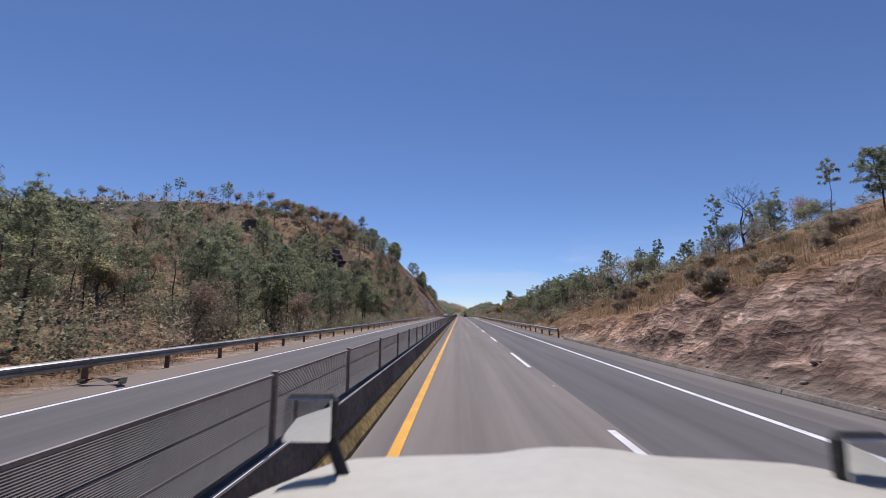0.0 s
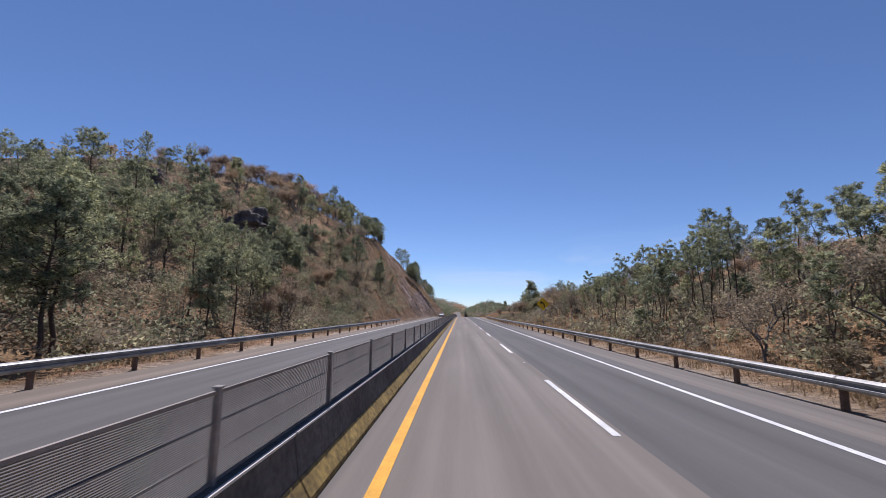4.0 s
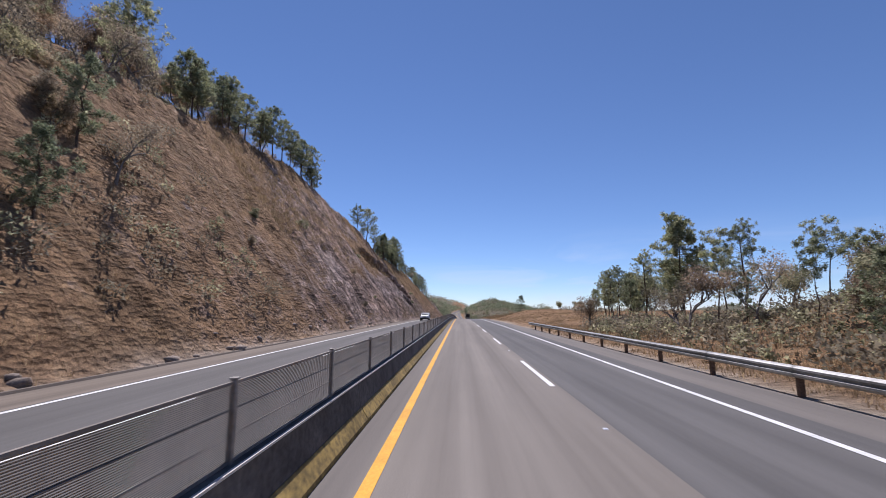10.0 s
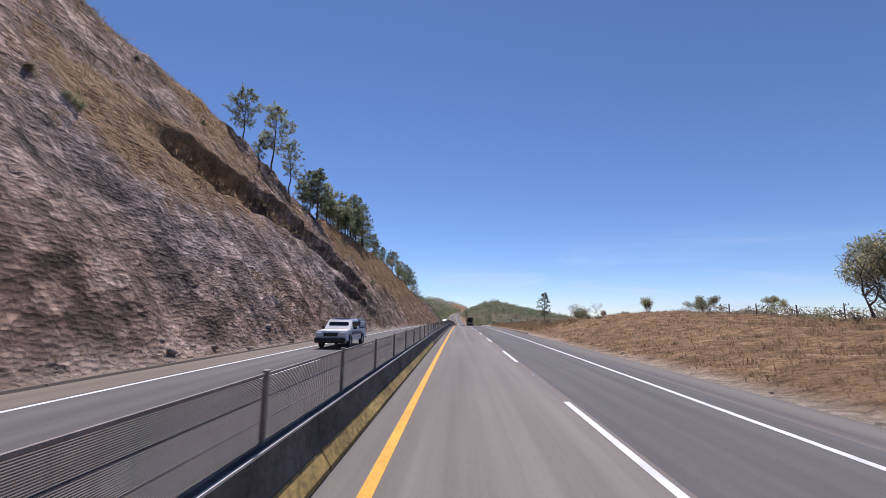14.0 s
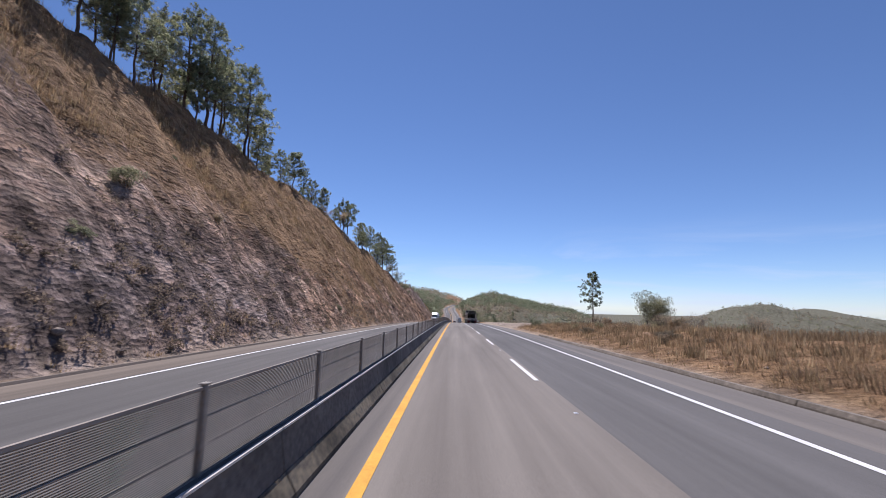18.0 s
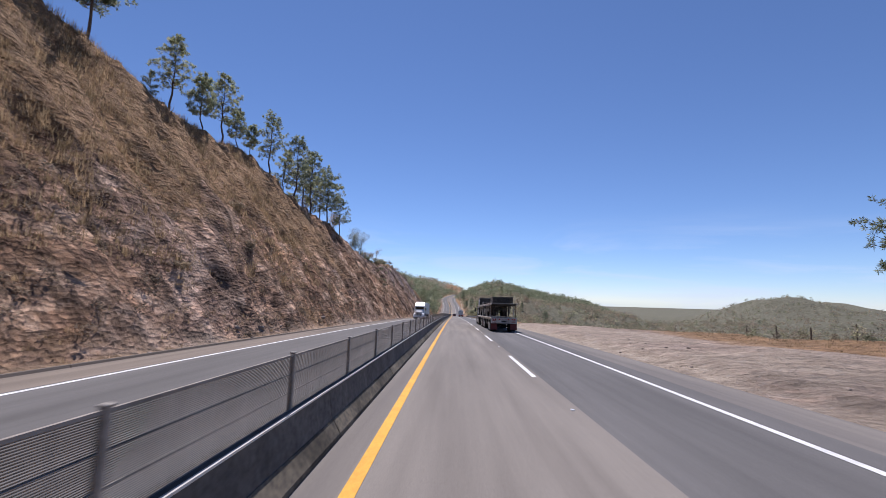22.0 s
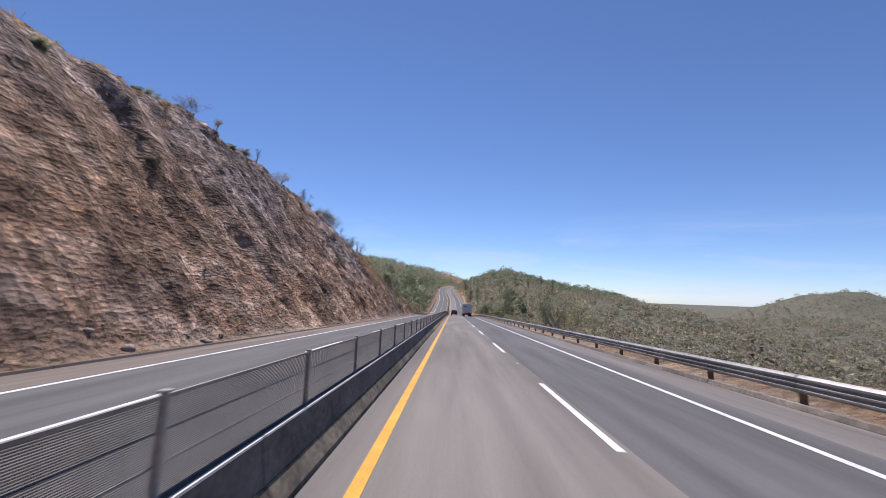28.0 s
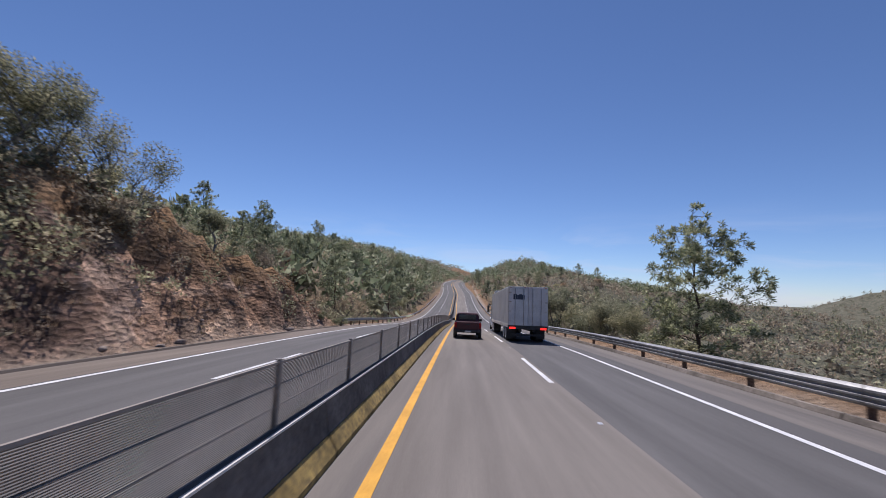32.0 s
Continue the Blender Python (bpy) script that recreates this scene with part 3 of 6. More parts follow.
rock = np.clip(BARE - 0.62 * grassy - 0.85 * late * np.clip((fbm(XX / 6, Y / 13 + Z / 9, 3) + knots(Y, ((280, -0.14), (316, -0.03), (338, 0.24), (430, 0.27))) + np.clip((Z - road_z(Y) - 8) / 20, -0.25, 0.4)) * 3, 0, 1) + 0.5 * soil, 0, 1) * (BARE > 0) + (BARE == 0) * np.clip(0.12 + soil * 0.9, 0, 0.5)
flat = (BARE == 0) & (np.abs(XX) < 14)
rock = np.where(flat, np.clip(0.5 + soil, 0, 0.9), rock)
ochre = np.clip(knots(Y, ((-400, 0.9), (60, 0.8), (120, 0.5), (170, 0.4), (240, 0.25), (300, 0.5), (370, 0.85), (450, 1.0), (500, 0.85), (540, 0.65), (580, 0.7), (610, 0.8), (700, 0.7))) + 1.4 * fbm(Y / 17 + XX / 11, Z / 9, 4), 0, 1)
rock = np.where((BARE > 0) & (XX < 0), rock * knots(Y, ((-400, 1), (100, 0.3), (150, 0.3), (182, 0.55), (202, 0.9), (220, 1), (9000, 1))), rock)
rock = np.clip(rock - np.clip((Y - 570) / 20, 0, 1) * (XX < 0) * np.clip((Z - road_z(Y) - 1.5) / 4, 0, 1) * np.clip((fbm(XX / 5, Y / 8 + Z / 5, 3) + 0.15) * 4, 0, 1) * 0.8, 0, 1)
wooded = np.clip(np.where(XX < 0, (-XX - 70) / 60, (XX - 48) / 40), 0, 1) * np.where(XX < 0, 0.8, np.clip((Y - 330) / 60, 0, 1) * 0.95)
wooded = np.maximum(wooded, np.clip((Y - 630) / 40, 0, 1) * np.clip((np.abs(XX) - 13) / 5, 0, 1) * 0.85)
wooded = np.maximum(wooded, 0.2 * np.clip((170 - Y) / 40, 0, 1) * np.clip((-XX - 14) / 6, 0, 1))
wooded = np.maximum(wooded, np.clip((Y - 428) / 10, 0, 1) * np.clip((XX - 11) / 5, 0, 1) * 0.85)
ochre = np.clip(ochre - 0.55 * np.clip((Z - road_z(Y) - 8) / 6, 0, 1) * np.clip((Y - 430) / 20, 0, 1) * np.clip((585 - Y) / 20, 0, 1) * (XX < 0), 0, 1)
ochre = np.where(XX > 0, np.where(Y < 50, np.maximum(ochre, 0.55), 0.4 + 0.3 * ochre), ochre)
rock = np.where((XX > 0) & (Y > 50), rock * 0.45, rock)
bay = np.clip((Y - 340) / 8, 0, 1) * np.clip((424 - Y) / 8, 0, 1) * np.clip((26 - XX) / 6, 0, 1) * (XX > 8)
rock = np.maximum(rock, bay)
ochre = np.where(bay > 0, ochre * (1 - 0.55 * bay), ochre)
rock = np.where((XX > 0) & (Y < 62), np.clip(rock - 0.75 * np.clip((Z - np.where(Y > 32, 1.2, 2.6) + 2.5 * fbm(XX / 4, Y / 5, 3)) / 2.0, 0, 1), 0, 1), rock)
off = np.where(XX < 0, -XX - 11.2, XX - 8.35)
dust = np.clip(bay * (0.75 + 1.2 * soil), 0, 1) + np.clip(1.5 - off / 1.1, 0, 1) * np.clip(0.75 + 1.5 * soil, 0, 1) * (off > -0.2)
dust = np.clip(dust, 0, 1) * (BARE < 0.9)
for key, val in (("rock", rock), ("ochre", ochre), ("wooded", wooded), ("dust", dust)):
    at = me.attributes.new(key, "FLOAT", "POINT")
    at.data.foreach_set("value", val.astype(np.float32).ravel())
tagged(new("ground", me), "dry grassy hillsides with bare rocky road cuttings", "ground", kind="structure")

# ---- carriageways ----
road_y = steps((-160, 590, 12), (590, 1180, 7))


def strip(name, x0, x1, mat, z=0.0, label="", category="road", ys=road_y, parent=None):
    """A slab of pavement or paint between two lines of the road."""
    t = 0.05 if z == 0 else 0.003
    prof = [(x0, z - t), (x1, z - t), (x1, z), (x0, z)]
    rz, rx = road_z(ys), road_x(ys)
    me = loft(name, prof, [(a, y, b) for a, y, b in zip(rx, ys, rz)], mat)
    ob = new(name, me)
    if parent is not None:
        ob.parent = parent
        return tagged(ob, label)
    return tagged(ob, label, category, kind="structure")


YELLOW, DASH, WHITE = -1.0, 2.72, 6.1
strip("road_median_shoulder", -2.25, -1.12, M["shoulder"], 0, "dirty narrow asphalt strip at the foot of the median barrier")
fast = strip("road_fast_lane", -1.12, 2.9, M["lane_old"], 0, "worn warm-grey asphalt fast lane of a divided highway")
slow = strip("road_slow_lane", 2.9, 6.9, M["lane_new"], 0, "darker blue-grey asphalt slow lane with smooth wheel tracks")
strip("road_shoulder", 6.9, 8.35, M["shoulder"], 0, "dusty narrow asphalt shoulder beside the slow lane")
strip("road_oncoming_shoulder", -11.25, -9.55, M["dirt"], 0, "dusty brown shoulder at the foot of the hillside")
other = strip("road_oncoming", -9.55, -2.25, M["lane_new"], 0, "grey asphalt oncoming carriageway beyond the median fence")
strip("edge_line_yellow", YELLOW - 0.09, YELLOW + 0.09, M["yellow"], 0.006, parent=fast, label="solid yellow edge line")
strip("edge_line_white", WHITE - 0.08, WHITE + 0.08, M["white"], 0.006, parent=slow, label="solid white edge line")
strip("edge_line_white", -9.43, -9.27, M["white"], 0.006, parent=other, label="solid white edge line")
strip("edge_line_yellow", -3.0, -2.85, M["yellow"], 0.006, parent=other, label="solid yellow edge line")
PERIOD, DASH_LONG, DASH_FIRST = 15.2, 6.1, 8.24
n = 0
for k in range(-4, 62):
    y1 = DASH_FIRST + PERIOD * k
    strip("lane_dash", DASH - 0.075, DASH + 0.075, M["white"], 0.006, ys=np.linspace(y1 - DASH_LONG, y1, 3), parent=fast)
    y2 = PERIOD * k + float(knots(PERIOD * k, ((100, -1.8), (200, 2.0), (320, 1.9), (490, 4.9), (600, 6.4))))
    strip("lane_dash", -6.38, -6.23, M["white"], 0.006, ys=np.linspace(y2 - DASH_LONG, y2, 3), parent=other)


def frame_at(y, x=0.0, z=0.0):
    """A pose on the road, turned along it."""
    y = float(y)
    g = float(road_z(y + 1) - road_z(y - 1)) / 2
    h = float(road_x(y + 1) - road_x(y - 1)) / 2
    return pose(float(road_x(y)) + x, y, float(road_z(y)) + z, math.degrees(math.atan(g)), 0, -math.degrees(math.atan(h)))


# ---- median barrier and fence ----
BAR_X = -1.93
bar_prof = [(-0.3, -0.02), (0.3, -0.02), (0.3, 0.07), (0.17, 0.28), (0.1, 0.73), (0.085, 0.75), (-0.085, 0.75), (-0.1, 0.73), (-0.17, 0.28), (-0.3, 0.07)]
barrier = thing("median_barrier", pose(0, 0, 0), "sooty grey concrete median barrier with a chipped yellow foot", "barrier", kind="structure")
SEG = 6.0
seg_me = loft("segment", bar_prof, [(0, 0.012, 0), (0, SEG - 0.012, 0)], M["concrete"])
foot_me = loft("painted_foot", [(0.302, 0.0), (0.309, 0.0), (0.309, 0.075), (0.181, 0.285), (0.172, 0.285), (0.302, 0.07)], [(0, 0.02, 0), (0, SEG - 0.02, 0)], M["kerb_yellow"])
ledge_me = loft("pale_top_edge", [(0.088, 0.752), (0.122, 0.752), (0.124, 0.738), (0.129, 0.738), (0.128, 0.761), (0.088, 0.761)], [(0, 0.02, 0), (0, SEG - 0.02, 0)], M["silver"])
grimy_me = foot_me.copy()
grimy_me.materials[0] = M["kerb_sooty"]
y = -60.0
while y < 900:
    m = frame_at(y, BAR_X)
    s = part("segment", seg_me, barrier, m)
    if y < 660:
        worn = 236 < y < 522
        part("painted_foot", grimy_me if worn else foot_me, s, label="grimy foot" if worn else "chipped yellow paint")
        part("top_edge", ledge_me, s, label="narrow pale edge strip")
    y += SEG

fence = thing("median_fence", pose(0, 0, 0), "grey corrugated mesh anti-glare fence on the median barrier", "fence", kind="structure")
BAY = 3.0
cols = [c for k in range(11) for c in (0.03 + k * 0.293, 0.03 + k * 0.293 + 0.007)]
rows = [r for i in range(44) for r in (0.787 + i * 0.015, 0.787 + i * 0.015 + 0.0128)]
verts = [((0.005 if i % 2 else -0.005), yy, zz) for i, zz in enumerate(rows) for yy in cols]
n = len(cols)
faces = [(i * n + j, i * n + j + 1, i * n + n + j + 1, i * n + n + j) for i in range(len(rows) - 1) for j in range(n - 1) if i % 2 == 0 or j % 2 == 0]
slat_me = mesh_of("mesh_panel", verts, faces, M["mesh"])
bm = bmesh.new()
for z0, z1 in ((0.76, 0.785), (1.0, 1.005), (1.22, 1.225), (1.445, 1.468)):
    add_box(bm, (-0.012, 0.02, z0), (0.012, BAY - 0.02, z1))
rim_me = bm_mesh(bm, "panel_frame", M["mesh"])
bm = bmesh.new()
add_box(bm, (-0.028, -0.028, 0.74), (0.028, 0.028, 1.49), 0.006)
add_box(bm, (-0.036, -0.036, 1.485), (0.036, 0.036, 1.5), 0.004)
post_me = bm_mesh(bm, "post", M["post"])
y = -40.45
while y < 820:
    m = frame_at(y, BAR_X, -0.03 * min(max((y - 240) / 60, 0), 1))
    part("post", post_me, fence, m)
    p = part("mesh_panel", slat_me, fence, m)
    if y < 640:
        part("panel_frame", rim_me, p)
    y += BAY


# ---- guardrails ----
def w_beam():
    pts = [(0, 0), (0.03, 0.03), (0.08, 0.06), (0.08, 0.11), (0.02, 0.14), (0.02, 0.17), (0.08, 0.2), (0.08, 0.25), (0.03, 0.28), (0, 0.31)]
    return [(-x, z) for x, z in pts] + [(-x + 0.006, z) for x, z in pts[::-1]]


beam_me = {s: loft("beam", [(s * x, z + 0.42) for x, z in w_beam()], [(0, -0.05, 0), (0, 3.85, 0)], M["rail"]) for s in (1, -1)}
bm = bmesh.new()
add_box(bm, (0.03, -0.06, -0.4), (0.17, 0.06, 0.7), 0.008)
rpost_me = bm_mesh(bm, "post", M["rust"])
block_me = box("spacer", (-0.02, -0.07, 0.45), (0.03, 0.07, 0.7), M["rail"])


thrie = [(0, 0), (0.03, 0.03), (0.08, 0.06), (0.08, 0.1), (0.02, 0.13), (0.02, 0.16), (0.08, 0.19), (0.08, 0.23), (0.02, 0.26), (0.02, 0.29), (0.08, 0.32), (0.08, 0.37), (0.03, 0.41), (0, 0.44)]
thrie_me = loft("beam", [(-x, z + 0.36) for x, z in thrie] + [(-x + 0.006, z + 0.36) for x, z in thrie[::-1]], [(0, -0.05, 0), (0, 3.85, 0)], M["rail"])


def guardrail(label, x, y0, y1, side, beam=None):
    rail = thing("guardrail", pose(0, 0, 0), label, "guardrail", "roadside guardrails")
    y = y0
    while y < y1:
        m = frame_at(y, x)
        flip = m if side > 0 else m @ pose(0, 0, 0, 0, 0, 180)
        part("beam", beam or beam_me[side], rail, m)
        p = part("post", rpost_me, rail, flip)
        if y < 640:
            part("spacer", block_me, p)
        y += 3.81
    return rail


guardrail("weathered galvanised guardrail along the dusty shoulder", 8.6, 38.8, 193, 1)
guardrail("weathered galvanised guardrail above the wooded valley", 8.6, 424, 800, 1, thrie_me)
guardrail("weathered galvanised guardrail below the wooded hillside", -11.6, -40, 138, -1)
guardrail("weathered galvanised guardrail past the end of the cutting", -11.6, 624, 800, -1)


# ---- kerbs ----
kerb_prof = [(-0.1, -0.1), (0.12, -0.1), (0.12, 0.1), (0.09, 0.13), (-0.03, 0.13), (-0.08, 0.02)]
kerb_me = loft("kerb_stone", kerb_prof, [(0, 0.02, 0), (0, 7.98, 0)], M["kerb"])
kerb_left = loft("kerb_stone", [(-x, z) for x, z in kerb_prof[::-1]], [(0, 0.02, 0), (0, 7.98, 0)], M["dirt"])
for label, x, y0, y1, me in (("low dusty concrete kerb below the rock bank", 8.5, -20, 36, kerb_me), ("low dusty concrete kerb along the dry pasture", 8.5, 264, 316, kerb_me), ("low dusty concrete kerb under the valley guardrail", 8.42, 424, 690, kerb_me),
                             ("low dusty concrete kerb at the foot of the cutting", -11.5, 142, 620, kerb_left)):
    kerb = thing("kerb", pose(0, 0, 0), label, "kerb", kind="structure")
    y = y0
    while y < y1:
        part("kerb_stone", me, kerb, frame_at(y, x, -0.085 if x < 0 else 0.0))
        y += 8.0
# ---- trees ----
def leaf_cloud(rng, centres, radii, per, size, flat=0.75, long=2.2):
    """Many small pointed leaves scattered in clumps."""
    total = len(centres) * per
    c = np.repeat(np.asarray(centres, float), per, 0)
    r = np.repeat(np.asarray(radii, float), per)[:, None]
    d = rng.normal(size=(total, 3))
    d /= np.linalg.norm(d, axis=1, keepdims=True)
    p = c + d * r * rng.random((total, 1)) ** 0.45 * (1, 1, flat)
    a = d * 0.7 + rng.normal(size=(total, 3)) * 0.6
    a /= np.linalg.norm(a, axis=1, keepdims=True)
    b = np.cross(a, rng.normal(size=(total, 3)))
    b /= np.linalg.norm(b, axis=1, keepdims=True)
    s = size * (0.6 + 0.8 * rng.random((total, 1)))
    tri = np.stack([p - b * s / long, p + b * s / long, p + a * s * 1.3], 1).reshape(-1, 3)
    return tri, np.arange(total * 3).reshape(-1, 3)


def limb(p, way, length, r, rng, bend=0.25, n=4):
    pts, d = [Vector(p)], Vector(way).normalized()
    for _ in range(n):
        d = (d + Vector(rng.normal(size=3)) * bend).normalized()
        pts.append(pts[-1] + d * length / n)
    return pts, [r * (1 - 0.75 * i / n) for i in range(n + 1)]


def tufts_of_needles(rng, centres, ways, per, length):
    """Needles that fan out from the twig ends."""
    total = len(centres) * per
    c, d = np.repeat(np.asarray(centres, float), per, 0), np.repeat(np.asarray(ways, float), per, 0)
    out = rng.normal(size=(total, 3))
    out = d * 0.55 + out / np.linalg.norm(out, axis=1, keepdims=True)
    out /= np.linalg.norm(out, axis=1, keepdims=True) + 1e-6
    side = np.cross(out, rng.normal(size=(total, 3)))
    side /= np.linalg.norm(side, axis=1, keepdims=True)
    s = length * (0.65 + 0.6 * rng.random((total, 1)))
    base = c + out * s * 0.12
    mid = c + out * s * 0.6
    return np.stack([base, mid - side * s * 0.085, c + out * s, mid + side * s * 0.085], 1).reshape(-1, 3), np.arange(total * 4).reshape(-1, 4)


def pine(seed, h, spread, bare=0.34, limbs=56, per=18, needle=0.32, stout=0.0145, twigs=6, top=0.3):
    """Trunk and crown of a long-needled pine: upswept limbs whose twigs end in separate tufts."""
    rng = np.random.default_rng(seed)
    pts = [Vector((0, 0, -0.6))]
    lean = rng.normal(size=2) * 0.03
    for i in range(1, 8):
        z = h * i / 7 * 0.97
        pts.append(Vector((lean[0] * z + rng.normal() * 0.1, lean[1] * z + rng.normal() * 0.1, z)))
    rad = [stout * h * (1 - 0.85 * i / 7) for i in range(8)]
    geos, ends, ways = [tube_geo(pts, rad, 7)], [], []
    for k in range(limbs):
        g = (k + rng.random()) / limbs
        f = bare + (1 - bare) * g
        i = min(int(f * 7), 6)
        base = pts[i].lerp(pts[i + 1], f * 7 - i)
        shape = min(1.0, 0.62 + 1.1 * g) * (1 - (1 - top) * max(0, (g - 0.35) / 0.65) ** 1.7)
        reach = spread * shape * (0.45 + 0.65 * rng.random())
        t = k * 2.4 + rng.random() * 1.2
        lp, lr = limb(base, (math.cos(t), math.sin(t), 0.12 + 0.75 * g * rng.random() + 0.1), reach, 0.0055 * h * (1.15 - f), rng, 0.2, 4)
        geos.append(tube_geo(lp, lr, 4))
        for j in range(twigs):
            u = 1.0 if j == 0 else 0.4 + 0.6 * rng.random()
            q = min(int(u * 4), 3)
            p = lp[q].lerp(lp[q + 1], u * 4 - q)
            d = ((lp[q + 1] - lp[q]).normalized() * 0.7 + Vector(rng.normal(size=3)) * 0.6 + Vector((0, 0, 0.45))).normalized()
            e = p + d * spread * (0.08 + 0.12 * rng.random()) * (1 if j else 0.4)
            geos.append(tube_geo([p, e], [0.02, 0.01], 3))
            for m in (0.0, 0.35):
                ends.append(tuple(e - d * m * needle + Vector(rng.normal(size=3)) * 0.06))
                ways.append(tuple(d))
    wood = mesh_of("trunk", *join_geo(geos), M["bark"], True)
    crown = mesh_arrays("crown", *tufts_of_needles(rng, ends, ways, per, needle), M["needles"])
    return wood, crown


def broadleaf(seed, h, spread, leaf_mat, per=60, leaf=0.2, twigs=5, depth=3, bark="bark_grey", stems=1):
    """A forked tree with a rounded, uneven crown, on one stem or several; per = 0 leaves it bare."""
    rng = np.random.default_rng(seed)
    geos, tips = [], []

    def grow(p, d, length, r, level):
        lp, lr = limb(p, d, length, r, rng, 0.2, 3)
        geos.append(tube_geo(lp, lr, 5 if level < 2 else 3))
        if level >= 2 or (level == 1 and (depth == 2 or rng.random() < 0.7)):
            tips.append(tuple(lp[-1]))
        if level == 1 and spread > 4:
            tips.append(tuple(lp[-2] * 0.9 + Vector(rng.normal(size=3)) * 0.4))
        if level == depth:
            return
        for k in range(3 if level == 0 else int(rng.integers(2, twigs))):
            t = rng.random() * 2 * math.pi
            side = Vector((math.cos(t), math.sin(t), 0.35 + 0.5 * rng.random()))
            at = lp[-1] if k < 2 else lp[-2]
            grow(at, (Vector(d) * 0.55 + side * spread / h).normalized(), length * (0.62 + 0.2 * rng.random()), r * 0.55, level + 1)

    if stems == 1:
        grow((0, 0, -0.4), Vector((rng.normal() * 0.08, rng.normal() * 0.08, 1)), h * 0.36, 0.026 * h, 0)
    for k in range(stems if stems > 1 else 0):
        t = k * 2 * math.pi / stems + rng.random()
        out = Vector((math.cos(t), math.sin(t), 0))
        lean = (0.25 + 0.5 * rng.random()) * spread / h
        grow(out * 0.03 * h + Vector((0, 0, -0.2)), (Vector((0, 0, 1)) + out * lean).normalized(), h * (0.3 + 0.12 * rng.random()), 0.017 * h, 1)
    wood = mesh_of("trunk", *join_geo(geos), M[bark], True)
    if not per:
        return wood, None
    crown = mesh_arrays("crown", *leaf_cloud(rng, tips, [h * 0.115] * len(tips), per, leaf, 0.8, 2.6), M[leaf_mat])
    return wood, crown


KINDS = {
    "pine": [pine(s, h, w) for s, h, w in ((1, 11, 3.4), (2, 13, 3.7), (3, 9, 2.9), (4, 12, 3.2), (5, 10, 3.5), (6, 8, 2.6))],
    "slim_pine": [pine(s, h, w, 0.6, 20, 18, 0.26, 0.0085, 5, 0.6) for s, h, w in ((14, 9, 1.6), (15, 8, 1.4), (16, 10, 1.7), (17, 7, 1.4))],
    "old_pine": [pine(18, 12, 5.4, 0.1, 54, 22, 0.42, 0.016, 9, 0.55), pine(19, 12.5, 3.5, 0.34, 70, 22, 0.4, 0.0145, 7, 0.45)],
    "tall_oak": [broadleaf(s, h, w, "leaves", 230, 0.15, stems=4) for s, h, w in ((24, 10, 5.2), (25, 11, 5.6))],
    "thin_oak": [broadleaf(s, h, w, "leaves", 110, 0.15, stems=3) for s, h, w in ((24, 10, 4.6), (25, 11, 5.0))],
    "young_pine": [pine(s, h, w, 0.14, 34, 18, 0.24, 0.0145, 5, 0.2) for s, h, w in ((11, 5, 1.6), (12, 6, 1.9), (13, 4, 1.4))],
    "oak": [broadleaf(s, h, w, "leaves", 100, 0.14) for s, h, w in ((21, 7, 3.2), (22, 8, 3.8), (23, 6, 3.0))],
    "dry_tree": [broadleaf(s, h, w, "dry", 44, 0.12) for s, h, w in ((31, 7, 3.4), (32, 8, 3.2), (33, 6, 3.0))],
    "brown_oak": [broadleaf(s, h, w, "russet", 80, 0.13) for s, h, w in ((34, 7, 3.6), (35, 8, 3.8), (36, 6.5, 3.4))],
    "bare_tree": [broadleaf(s, h, w, "dry", 0, depth=4, twigs=6) for s, h, w in ((41, 7, 3.8), (42, 6, 3.4))],
    "bare_shrub": [broadleaf(s, h, w, "dry", 5, 0.06, depth=4, twigs=6, stems=5) for s, h, w in ((43, 3.2, 2.6), (44, 2.6, 2.4))],
    "bare_oak": [broadleaf(45, 7, 5.2, "dry", 0, depth=5, twigs=5, bark="bark")],
    "flat_pine": [pine(s, h, w, 0.62, 26, 17, 0.27, 0.0105, 6, 0.75) for s, h, w in ((7, 9, 2.9), (8, 10, 3.2), (9, 8, 2.6))],
    "bush": [broadleaf(s, h, w, "leaves", 64, 0.08, depth=3, stems=4) for s, h, w in ((51, 2.2, 2.0), (52, 2.8, 2.2), (53, 1.7, 1.6))],
    "dry_bush": [broadleaf(s, h, w, "dry", 60, 0.075, depth=3, stems=4) for s, h, w in ((61, 1.8, 1.8), (62, 2.3, 2.2))],
}
TREE_WORDS = {
    "pine": ("tall pine with a bare trunk and a layered green crown", "pine tree"),
    "slim_pine": ("slender pine with a thin bare trunk and small crown", "pine tree"),
    "old_pine": ("old spreading pine with open tufted green crown", "pine tree"),
    "tall_oak": ("large rounded tree with dense dusty green crown", "tree"),
    "young_pine": ("young bushy green pine on the hillside", "pine tree"),
    "thin_oak": ("open spreading tree with thin olive-green foliage", "tree"),
    "oak": ("spreading tree with dusty olive-green leaves", "tree"),
    "dry_tree": ("dry-season tree with sparse brown leaves", "tree"),
    "brown_oak": ("rounded oak with withered russet-brown leaves", "tree"),
    "bare_tree": ("leafless grey tree with fine twigs against the sky", "tree"),
    "bare_shrub": ("leafless grey shrub with many thin stems", "shrub"),
    "bare_oak": ("broad leafless oak with dense grey twigs", "tree"),
    "flat_pine": ("thin-trunked pine with a flat grey-green crown", "pine tree"),
    "bush": ("low dusty green shrub on dry ground", "shrub"),
    "dry_bush": ("dry brown shrub on stony ground", "shrub"),
}


